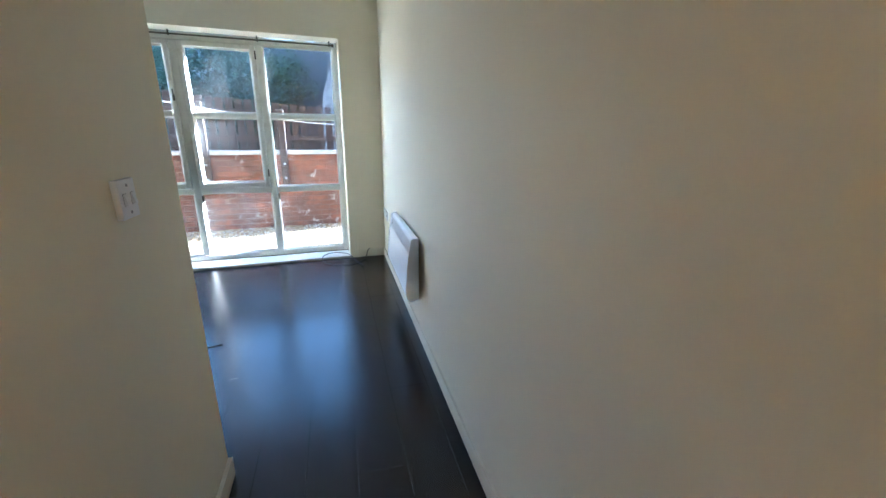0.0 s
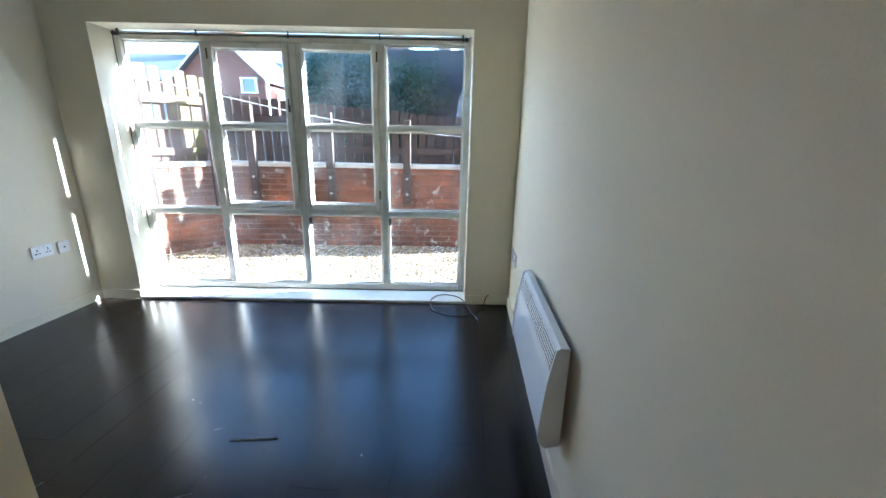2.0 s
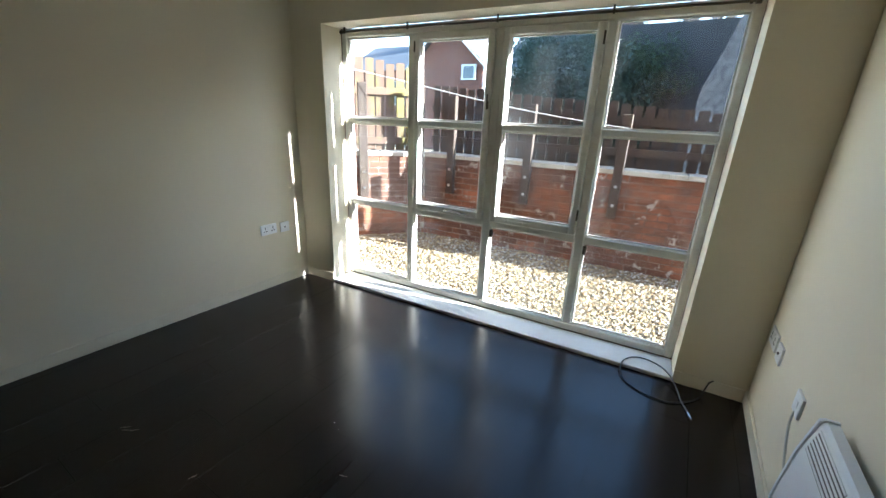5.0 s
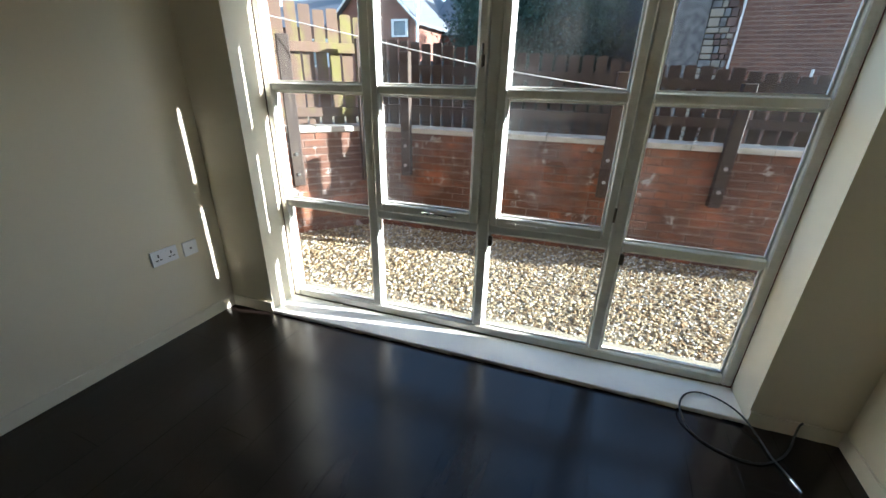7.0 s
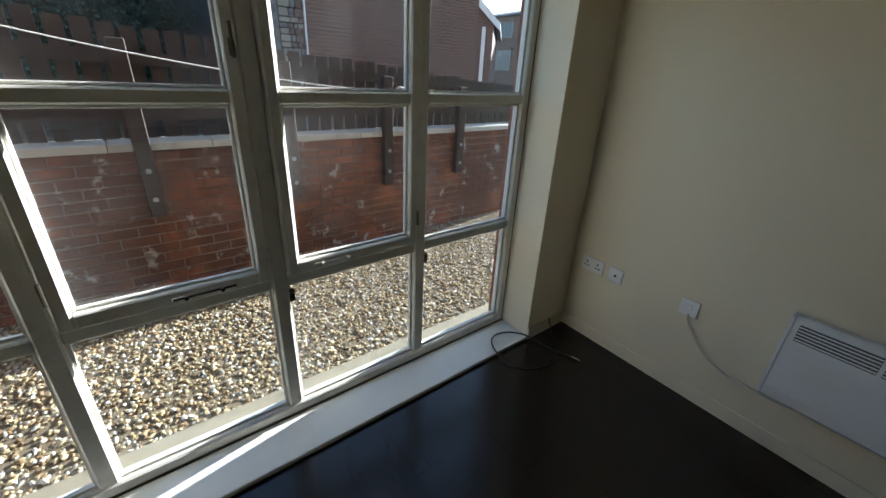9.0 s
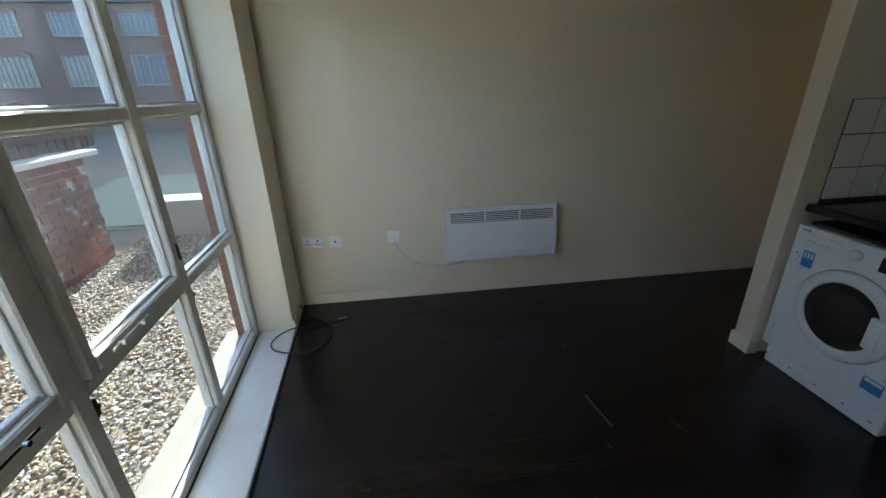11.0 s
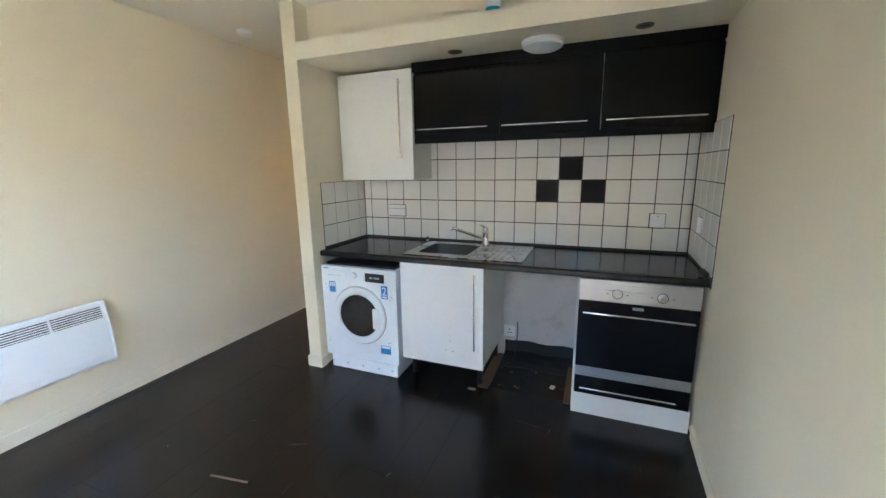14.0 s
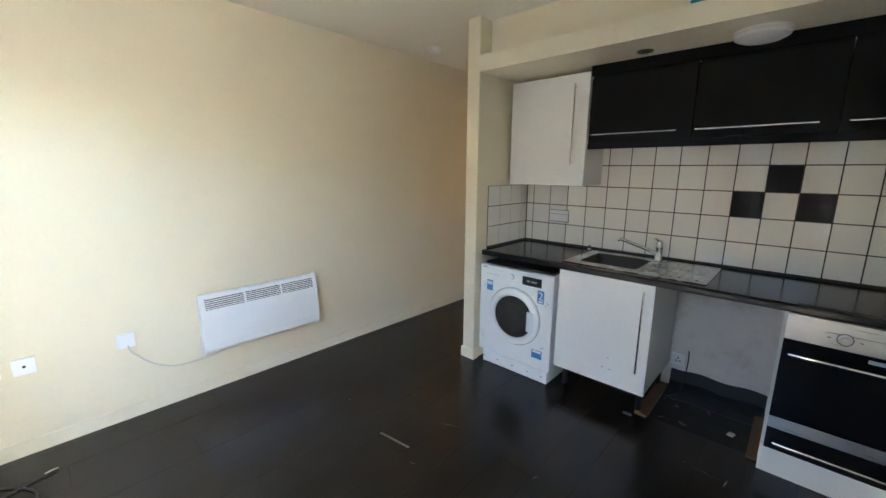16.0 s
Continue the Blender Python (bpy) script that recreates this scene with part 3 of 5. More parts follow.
part("jack", cyl((0, -0.013, 0), (0, -0.0101, 0), 0.006, 12), DARK, ob, "", True, m)
ob, m = plate("light_switch", (PIL_X1 + 0.0005, -3.022, 1.125), 0.076, 0.086, "+x", "white light switch with two rockers", "switch", 0.014)
for x in (-0.017, 0.017):
    part("rocker", profile_x([(-0.0142, -0.012), (-0.0220, -0.012), (-0.0165, 0.012), (-0.0142, 0.012)], x - 0.006, x + 0.006), SWITCH, ob, "white rocker", False, m)
    # the rocker's small shadow, put in as a grey plate
    part("rocker_gap", box((x - 0.0075, -0.0148, -0.0135), (x + 0.0075, -0.0141, 0.0135)), GREYLINE, ob, "grey plate for the shadow round the rocker", False, m)
for z in (-0.030, 0.030):
    part("screw", cyl((0, -0.0155, z), (0, -0.0142, z), 0.0035, 10), GREYLINE, ob, "", True, m)

# ---- electric panel heater ----
HY0, HY1, HZ0, HZ1 = -1.895, -1.085, 0.285, 0.675
heater = thing("panel_heater", (0.0, (HY0 + HY1) / 2, HZ0), "white wall-mounted electric convector heater with top grille", "heater")
swap = Matrix(((0, -1, 0, 0), (1, 0, 0, 0), (0, 0, 1, 0), (0, 0, 0, 1)))       # x along the wall, y out of it, to the wall x = 0
# profile, out of the wall and up: sloping grille at the top, bowed front below
front = [(0.012, HZ0 + 0.012), (0.060, HZ0), (0.084, HZ0 + 0.022), (0.087, HZ0 + 0.07), (0.083, HZ0 + 0.15), (0.074, HZ1 - 0.13), (0.069, HZ1 - 0.105), (0.050, HZ1 - 0.010), (0.040, HZ1), (0.012, HZ1)]
bm = profile_x(front, HY0 + 0.012, HY1 - 0.012)
part("body", bm, HEATER, heater, "", False, swap)
for y0, y1 in ((HY0, HY0 + 0.0115), (HY1 - 0.0115, HY1)):
    end = [(0.012, HZ0 + 0.010), (0.062, HZ0 - 0.004), (0.088, HZ0 + 0.020), (0.092, HZ0 + 0.07), (0.087, HZ0 + 0.15), (0.078, HZ1 - 0.13), (0.056, HZ1 - 0.003), (0.043, HZ1 + 0.005), (0.012, HZ1 + 0.005)]
    part("end_cap", profile_x(end, y0, y1), HEATER, heater, "", False, swap)
slope = Vector((0.050 - 0.069, 0.095)).normalized()
for j in range(3):
    y0 = HY0 + 0.030 + j * 0.2535
    y1 = y0 + 0.240
    at = [Vector((0.069, HZ1 - 0.105)) + slope * d for d in (0.010, 0.086)]
    out = Vector((slope.y, -slope.x))
    quad = [at[0] - out * 0.001, at[0] + out * 0.0008, at[1] + out * 0.0008, at[1] - out * 0.001]
    # no recess in the body: a dark plate gives the shade between the slats
    part("grille_backing", profile_x([tuple(q) for q in quad], y0, y1), GRILLE, heater, "dark plate for the shade behind the grille", False, swap)
    for k in range(6):
        base = Vector((0.069, HZ1 - 0.105)) + slope * (0.0165 + 0.0132 * k)
        lo, hi = base - slope * 0.0022, base + slope * 0.0038
        quad = [lo + out * 0.0009, lo + out * 0.0030, hi + out * 0.0022, hi + out * 0.0009]
        part("grille_slat", profile_x([tuple(q) for q in quad], y0 + 0.001, y1 - 0.001), HEATER, heater, "white grille slat", False, swap)
for y in (HY0 + 0.14, HY1 - 0.14):
    part("wall_bracket", box((-0.0235, y - 0.02, HZ0 + 0.05), (0.0115, y + 0.02, HZ1 - 0.05)), STEEL, heater)
single("heater_flex", tube([(0.002, -0.715, 0.455), (-0.004, -0.735, 0.40), (-0.006, -0.83, 0.30), (-0.008, -0.93, 0.252), (-0.010, -1.06, 0.242), (-0.020, -1.19, 0.256), (-0.03, -1.25, 0.288)], 0.0042), FLEX,
       "white flex drooping from outlet to heater", "cable", smooth=True)

# ---- black aerial cable by the window corner ----
single("aerial_cable", tube([(-0.155, -0.022, 0.082), (-0.175, -0.045, 0.075), (-0.190, -0.075, 0.040), (-0.21, -0.12, 0.007), (-0.27, -0.20, 0.006), (-0.37, -0.265, 0.006), (-0.50, -0.255, 0.006), (-0.60, -0.185, 0.007),
                             (-0.635, -0.07, 0.030), (-0.600, 0.03, 0.034), (-0.53, 0.075, 0.034), (-0.44, 0.055, 0.034), (-0.37, -0.02, 0.034), (-0.32, -0.12, 0.012), (-0.30, -0.20, 0.007), (-0.27, -0.27, 0.007), (-0.262, -0.30, 0.010)], 0.0042, 8), DARK,
       "loose black aerial cable looped on floor and sill", "cable", smooth=True)
single("cable_plug", merged(cyl((-0.262, -0.30, 0.010), (-0.250, -0.335, 0.010), 0.006, 10), cyl((-0.250, -0.335, 0.010), (-0.245, -0.35, 0.010), 0.003, 8)), CHROME, "small metal aerial plug on the floor", "plug", smooth=True)

# ---- ceiling and passage fittings ----
alarm = thing("smoke_alarm", (-0.29, -2.99, CEIL), "round white smoke alarm on the ceiling", "smoke alarm")
part("base", lathe([(0.0, 0.0), (0.055, 0.0), (0.055, -0.012), (0.0, -0.012)], (-0.29, -2.99, CEIL - 0.0005), "z", 32), SWITCH, alarm, "", True)
part("cover", lathe([(0.050, -0.0125), (0.052, -0.025), (0.043, -0.036), (0.018, -0.040), (0.0, -0.040)], (-0.29, -2.99, CEIL - 0.0005), "z", 32), SWITCH, alarm, "", True)
lamp = thing("passage_light", (-0.62, -4.95, CEIL), "round warm ceiling light in the passage", "ceiling light")
part("base", lathe([(0.0, 0.0), (0.15, 0.0), (0.15, -0.02), (0.0, -0.02)], (-0.62, -4.95, CEIL - 0.0005), "z", 32), SWITCH, lamp, "", True)
part("shade", lathe([(0.145, -0.0205), (0.195, -0.05), (0.19, -0.085), (0.12, -0.12), (0.0, -0.13)], (-0.62, -4.95, CEIL - 0.0005), "z", 32), WARM_LAMP, lamp, "lit warm glass shade", True)

# ---- kitchen ----
WT_Y, WT_Z = -2.755, 0.885                # worktop front and top
FRONT = -2.765                            # unit fronts
# worktop with a cut-out for the sink
SX0, SX1, SY0, SY1 = -2.47, -1.655, -3.33, -2.83
BX0, BX1, BY0, BY1 = -2.09, -1.73, -3.25, -2.91
xl, xr = left_x(-3.1) + 0.004, PIL_X0 - 0.010
worktop = thing("worktop", (-2.2, -3.07, WT_Z - 0.04), "dark grey laminate kitchen worktop with rounded front edge", "worktop")
wf = [(WT_Y - 0.01, WT_Z - 0.040), (WT_Y - 0.002, WT_Z - 0.036), (WT_Y, WT_Z - 0.028), (WT_Y, WT_Z - 0.012), (WT_Y - 0.004, WT_Z - 0.003), (WT_Y - 0.013, WT_Z)]
full, strip = ([(y, WT_Z - 0.04), *wf, (y, WT_Z)] for y in (BACK + 0.009, SY1 - 0.02))
for bm in (profile_x(full, xl, SX0 + 0.02), profile_x(full, SX1 - 0.02, xr), profile_x(strip, SX0 + 0.0202, SX1 - 0.0202), box((SX0 + 0.0202, BACK + 0.009, WT_Z - 0.04), (SX1 - 0.0202, SY0 + 0.02, WT_Z))):
    part("slab", bm, WORKTOP, worktop)
part("joint_strip", box((-3.13, -2.79, WT_Z + 0.0005), (-2.835, WT_Y + 0.003, WT_Z + 0.0025)), DARK, worktop, "dark metal joint strip along the edge")
# sink
sink = thing("sink", (-2.06, -3.08, WT_Z), "stainless steel inset sink with drainer and mixer tap", "sink")
rim = box((SX0, SY0, WT_Z + 0.0005), (BX0, SY1, WT_Z + 0.005), 0.002)
box((BX1, SY0, WT_Z + 0.0005), (SX1, SY1, WT_Z + 0.005), 0.002, bm=rim)
box((BX0, BY1, WT_Z + 0.0005), (BX1, SY1, WT_Z + 0.005), 0.002, bm=rim)
box((BX0, SY0, WT_Z + 0.0005), (BX1, BY0, WT_Z + 0.005), 0.002, bm=rim)
part("deck", rim, SINK, sink)
bowl = bmesh.new()
rings = []
for inset, z in ((0.0, 0.004), (0.006, -0.004), (0.012, -0.13), (0.035, -0.155), (0.15, -0.158)):
    ring = []
    for cx, cy, a0 in ((BX1, BY1, 0), (BX0, BY1, 90), (BX0, BY0, 180), (BX1, BY0, 270)):
        r = max(0.055 - inset * 0.3, 0.012)
        sx, sy = (1 if cx == BX1 else -1), (1 if cy == BY1 else -1)
        px, py = cx - sx * (r + inset), cy - sy * (r + inset)
        for k in range(5):
            a = radians(a0 + 22.5 * k)
            ring.append(bowl.verts.new((px + r * math.cos(a), py + r * math.sin(a), WT_Z + z)))
    rings.append(ring)
for a, b in zip(rings, rings[1:]):
    for k in range(len(a)):
        j = (k + 1) % len(a)
        bowl.faces.new((a[k], a[j], b[j], b[k]))
bowl.faces.new(rings[-1])
part("bowl", bowl, BOWL, sink, "deep square bowl, its shade painted black", True)
part("waste", lathe([(0.0, 0.002), (0.035, 0.002), (0.04, 0.0)], ((BX0 + BX1) / 2, (BY0 + BY1) / 2, WT_Z - 0.1575), "z", 24), CHROME, sink, "", True)
for k in range(7):
    x = SX0 + 0.05 + k * 0.043
    part("drainer_ridge", box((x, SY0 + 0.07, WT_Z + 0.0045), (x + 0.014, SY1 - 0.06, WT_Z + 0.0085), 0.0018), SINK, sink)
tap = thing("mixer_tap", (-2.115, -3.29, WT_Z + 0.005), "chrome single-lever mixer tap with long swan spout", "tap")
TX, TY, TZ = -2.115, -3.29, WT_Z + 0.005
GROW = Matrix.Translation((TX, TY, TZ)) @ Matrix.Scale(1.05, 4) @ Matrix.Translation((-TX, -TY, -TZ))
part("body", lathe([(0.0, 0.0), (0.027, 0.0), (0.026, 0.012), (0.021, 0.02), (0.021, 0.075), (0.023, 0.085), (0.0, 0.085)], (TX, TY, TZ), "z", 24), CHROME, tap, "", True, GROW)
part("spout", tube([(TX + 0.01, TY + 0.005, TZ + 0.045), (TX + 0.08, TY + 0.03, TZ + 0.072), (TX + 0.16, TY + 0.06, TZ + 0.103), (TX + 0.215, TY + 0.08, TZ + 0.122), (TX + 0.232, TY + 0.085, TZ + 0.112)], 0.0105, 12), CHROME, tap, "", True, GROW)
part("lever", merged(lathe([(0.0, 0.0), (0.021, 0.0), (0.020, 0.03), (0.011, 0.045), (0.0, 0.046)], (TX, TY, TZ + 0.0855), "z", 24), tube([(TX, TY, TZ + 0.12), (TX + 0.012, TY + 0.035, TZ + 0.142), (TX + 0.02, TY + 0.06, TZ + 0.148)], 0.007, 10)), CHROME, tap, "", True, GROW)
single("plug_chain_stay", lathe([(0.0, 0.0), (0.016, 0.0), (0.014, 0.008), (0.006, 0.014), (0.006, 0.03), (0.010, 0.036), (0.0, 0.04)], (-1.62, -3.345, WT_Z), "z", 20), CHROME, "small chrome plug stay behind the sink", "tap fitting", smooth=True)
single("black_cap", cyl((left_x(-2.82) + 0.030, -2.83, WT_Z + 0.022), (left_x(-2.82) + 0.020, -2.775, WT_Z + 0.020), 0.021, 14, r2=0.015), DARK, "small black plastic cap on the worktop end", "cap", smooth=True)


def bar_handle(parent, a, b, off, r=0.006, label="chrome bar handle"):
    """A straight bar between two points on a front, standing off by the vector off."""
    a, b, off = Vector(a), Vector(b), Vector(off)
    d = (b - a).normalized()
    bm = cyl(a + off - d * 0.02, b + off + d * 0.02, r, 12)
    cyl(a, a + off, r * 0.8, 10, bm)
    cyl(b, b + off, r * 0.8, 10, bm)
    return part("handle", bm, CHROME, parent, label, True)


# sink base unit
base = thing("sink_cabinet", (-1.96, -3.05, 0.0), "white sink base cabinet without plinth, door shut", "cabinet")
part("carcass", merged(box((-2.243, BACK + 0.03, 0.165), (-2.225, FRONT - 0.020, 0.843)), box((-1.690, BACK + 0.03, 0.165), (-1.672, FRONT - 0.020, 0.843)),
                       box((-2.2245, BACK + 0.03, 0.165), (-1.6905, FRONT - 0.020, 0.183)), box((-2.2245, BACK + 0.03, 0.1835), (-1.6905, BACK + 0.04, 0.70))), CARCASS, base)
door = part("door", box((-2.247, FRONT - 0.0195, 0.160), (-1.668, FRONT, 0.852), 0.0015), CAB_WHITE, base, "white gloss door with small scuffs")
bar_handle(door, (-2.195, FRONT, 0.325), (-2.195, FRONT, 0.79), (0, 0.03, 0))
for x, z, w in ((-2.03, 0.335, 0.012), (-2.05, 0.262, 0.02), (-2.00, 0.265, 0.012)):
    part("scuff", box((x, FRONT + 0.0003, z), (x + w, FRONT + 0.0008, z + 0.004)), GREYLINE, door, "small dark scuff")
for x, y in ((-2.20, -2.87), (-1.71, -2.87), (-2.20, -3.30), (-1.71, -3.30)):
    part("leg", cyl((x, y, 0.0), (x, y, 0.1645), 0.018, 12), DARK, base, "black adjustable leg", True)

# washing machine
WX0, WX1, WY = -1.645, -1.035, -2.745
washer = thing("washing_machine", ((WX0 + WX1) / 2, -3.02, 0.0), "white integrated washing machine with stickers, standing without its door", "washing machine")
part("cabinet", box((WX0, -3.30, 0.095), (WX1, WY, 0.782), 0.006, seg=2), APPLIANCE, washer)
part("plinth", merged(box((WX0 + 0.012, -3.27, 0.001), (WX1 - 0.045, WY + 0.004, 0.0945), 0.004), box((WX0 + 0.04, WY + 0.0045, 0.018), (WX1 - 0.08, WY + 0.0075, 0.078), 0.001)), APPLIANCE, washer, "white kickboard with dirty marks")
part("top_plate", box((WX0 + 0.02, -3.29, 0.7825), (WX1 - 0.02, WY - 0.035, 0.80), 0.004), DARK, washer, "dark worktop plate")
DX, DZ = -1.345, 0.435
wd = part("door", lathe([(0.212, 0.0), (0.208, 0.014), (0.196, 0.020), (0.172, 0.024), (0.160, 0.018), (0.156, 0.004)], (DX, WY + 0.0008, DZ), "y", 56), APPLIANCE, washer, "round white porthole door ring", True)
part("seam", lathe([(0.2165, 0.0), (0.2165, 0.002), (0.2125, 0.002), (0.2125, 0.0)], (DX, WY + 0.0004, DZ), "y", 56), GREYLINE, washer, "thin seam round the door", True)
part("glass", lathe([(0.1555, 0.012), (0.145, 0.004), (0.125, 0.010), (0.08, 0.020), (0.0, 0.024)], (DX, WY + 0.001, DZ), "y", 48), mat("porthole_glass", (0.028, 0.025, 0.022), 0.10, var=0.9, scale=9, bump=0.03, bscale=14), wd, "dark porthole glass over the grey drum", True)
part("handle", box((DX - 0.172, WY + 0.010, DZ - 0.078), (DX - 0.118, WY + 0.030, DZ + 0.070), 0.012, seg=3), APPLIANCE, wd, "white moulded grip", True)
part("display", box((-1.555, WY + 0.0005, 0.690), (-1.405, WY + 0.004, 0.752), 0.001), DARK, washer, "black programme display")
part("display_digits", merged(box((-1.520, WY + 0.0042, 0.715), (-1.475, WY + 0.0047, 0.728)), box((-1.465, WY + 0.0042, 0.715), (-1.440, WY + 0.0047, 0.728))), GREYLINE, washer, "dim display digits")
part("dial", lathe([(0.024, 0.0), (0.023, 0.014), (0.019, 0.018), (0.0, 0.018)], (-1.315, WY + 0.0005, 0.728), "y", 28), APPLIANCE, washer, "white programme dial", True)
part("drawer", box((-1.250, WY + 0.0005, 0.700), (-1.060, WY + 0.005, 0.755), 0.002), APPLIANCE, washer, "detergent drawer front")
part("badge", box((-1.105, WY + 0.0052, 0.762), (-1.062, WY + 0.0058, 0.771)), GREYLINE, washer, "small grey maker's mark")
for k in range(4):
    part("print_line", box((-1.205 + 0.03 * k, WY + 0.0052, 0.716), (-1.185 + 0.03 * k, WY + 0.0056, 0.719)), GREYLINE, washer)
for x0, x1, z0, z1, bars in ((-1.152, -1.098, 0.588, 0.668, 2), (-1.578, -1.528, 0.580, 0.672, 1), (-1.585, -1.505, 0.170, 0.232, 3)):
    st = part("sticker", box((x0, WY + 0.0004, z0), (x1, WY + 0.0010, z1)), STICKER, washer, "blue and white advice sticker")
    if bars == 2:
        for q in range(3):
            part("sticker_text", box((x0 + 0.006 + q * 0.016, WY + 0.0011, z1 - 0.036), (x0 + 0.016 + q * 0.016, WY + 0.0014, z1 - 0.008)), SWITCH, st, "white print")
    elif bars == 1:
        cu = bpy.data.curves.new("two", "FONT")
        cu.body, cu.size, cu.extrude = "2", 0.082, 0.0002
        tmp = bpy.data.objects.new("two", cu)
        scene.collection.objects.link(tmp)
        bpy.context.view_layer.update()
        tm = bpy.data.meshes.new_from_object(tmp)
        bpy.data.objects.remove(tmp)
        bm = bmesh.new()
        bm.from_mesh(tm)
        part("sticker_number", bm, SWITCH, st, "white figure 2", False, pose(x1 - 0.004, WY + 0.0013, z0 + 0.026, 90, 0, 180))
        part("sticker_text", box((x0 + 0.008, WY + 0.0011, z0 + 0.007), (x1 - 0.008, WY + 0.0014, z0 + 0.018)), SWITCH, st, "white print")
    else:
        part("sticker_text", box((x0 + 0.006, WY + 0.0011, z1 - 0.020), (x1 - 0.006, WY + 0.0014, z1 - 0.004)), SWITCH, st, "white print")
for x, z in ((-1.085, 0.628), (-1.075, 0.612), (-1.068, 0.642), (-1.603, 0.60), (-1.592, 0.572), (-1.610, 0.588), (-1.075, 0.225), (-1.070, 0.205), (-1.590, 0.262), (-1.575, 0.255)):
    part("screw_hole", cyl((x, WY + 0.0002, z), (x, WY + 0.0009, z), 0.0045, 8), GREYLINE, washer)
for x in (-1.10, -1.23, -1.36, -1.49, -1.60):
    part("plinth_mark", box((x, WY + 0.0078, 0.045), (x + 0.014, WY + 0.0083, 0.054)), GREYLINE, washer, "grey scuff on the kickboard")

# oven in its housing
OX0, OX1 = -3.402, -2.808
oven = thing("oven", (-3.115, -3.05, 0.0), "built-in electric oven with steel fascia and black glass door", "oven")
part("body", box((OX0 + 0.02, BACK + 0.06, 0.255), (OX1 - 0.004, FRONT - 0.0205, 0.838)), DARK, oven)
fascia = part("fascia", box((OX0, FRONT - 0.020, 0.716), (OX1, FRONT + 0.001, 0.840), 0.002), STEEL, oven, "brushed steel control fascia")
for x in (-3.005, -3.225):
    knob = part("knob", lathe([(0.024, 0.0), (0.023, 0.004), (0.017, 0.006), (0.016, 0.022), (0.013, 0.025), (0.0, 0.025)], (x, FRONT + 0.0015, 0.765), "y", 28), STEEL, fascia, "steel control knob", True)
    part("knob_collar", lathe([(0.0275, 0.0), (0.0275, 0.0014), (0.0245, 0.0014), (0.0245, 0.0)], (x, FRONT + 0.0012, 0.765), "y", 28), DARK, fascia, "dark ring round the knob", True)
    for dx in (-0.05, 0.05):
        part("fascia_mark", box((x + dx - 0.006, FRONT + 0.0013, 0.762), (x + dx + 0.006, FRONT + 0.0018, 0.766)), DARK, fascia)
od = part("door", box((OX0, FRONT - 0.018, 0.312), (OX1, FRONT + 0.003, 0.7145), 0.002), OVEN_GLASS, oven, "black glass oven door")
bar_handle(od, (OX0 + 0.045, FRONT + 0.003, 0.652), (OX1 - 0.045, FRONT + 0.003, 0.652), (0, 0.034, 0), 0.007)
part("badge", box((-3.140, FRONT + 0.0035, 0.684), (-3.085, FRONT + 0.0042, 0.700)), GREYLINE, od, "small pale maker's mark")
part("steel_strip", box((OX0, FRONT - 0.018, 0.252), (OX1, FRONT + 0.002, 0.3105), 0.002), STEEL, oven, "brushed steel strip")
drawer = thing("oven_housing", (-3.115, -3.05, 0.0), "black fronted drawer and white side panel under the oven", "cabinet")
part("side_panel", box((OX1 - 0.0030, BACK + 0.03, 0.045), (OX1 + 0.014, FRONT - 0.021, 0.843)), CARCASS, drawer)
dd = part("drawer_front", box((OX0, FRONT - 0.018, 0.138), (OX1, FRONT + 0.002, 0.2505), 0.002), CAB_BLACK, drawer, "black gloss drawer front")
bar_handle(dd, (OX0 + 0.09, FRONT + 0.002, 0.185), (OX1 - 0.05, FRONT + 0.002, 0.185), (0, 0.026, 0), 0.006)
part("plinth", box((OX0 - 0.01, FRONT - 0.022, 0.002), (OX1 + 0.012, FRONT - 0.004, 0.1365), 0.002), CAB_WHITE, drawer, "white plinth board")

# wall cabinets
CY = -3.05
cup = thing("wall_cabinet", (-1.36, -3.2, 1.378), "tall white gloss wall cabinet with bar handle", "cabinet")
part("carcass", box((-1.652, BACK + 0.009, 1.378), (-1.062, CY - 0.020, 2.118)), CARCASS, cup)
d = part("door", box((-1.654, CY - 0.0195, 1.376), (-1.060, CY, 2.116), 0.0015), CAB_WHITE, cup, "white gloss door")
bar_handle(d, (-1.567, CY, 1.54), (-1.567, CY, 2.03), (0, 0.03, 0))
for x0, x1, hx0, hx1 in ((-2.2635, -1.668, -2.19, -1.70), (-2.859, -2.2645, -2.79, -2.285), (-3.432, -2.860, -3.385, -2.89)):
    cab = thing("wall_cabinet", ((x0 + x1) / 2, -3.2, 1.655), "short black gloss wall cabinet with lift-up door", "cabinet", "black wall cabinets")
    part("carcass", box((x0 + 0.001, BACK + 0.009, 1.640), (x1 - 0.001, CY - 0.020, 2.080)), CAB_BLACK, cab)
    d = part("door", box((x0 + 0.0008, CY - 0.0195, 1.663), (x1 - 0.0008, CY, 2.066), 0.0015), CAB_BLACK, cab, "black gloss lift-up door")
    bar_handle(d, (hx0 + 0.02, CY, 1.712), (hx1 - 0.02, CY, 1.712), (0, 0.024, 0), 0.0055)
single("light_pelmet", box((-3.432, CY - 0.018, 1.622), (-1.667, CY - 0.001, 1.6615), 0.001), CAB_BLACK, "black pelmet strip under the wall cabinets", "pelmet")
single("cornice", box((-3.432, CY - 0.03, 2.081), (-1.660, CY + 0.006, 2.146), 0.003), CAB_BLACK, "black cornice board above the wall cabinets", "cornice")

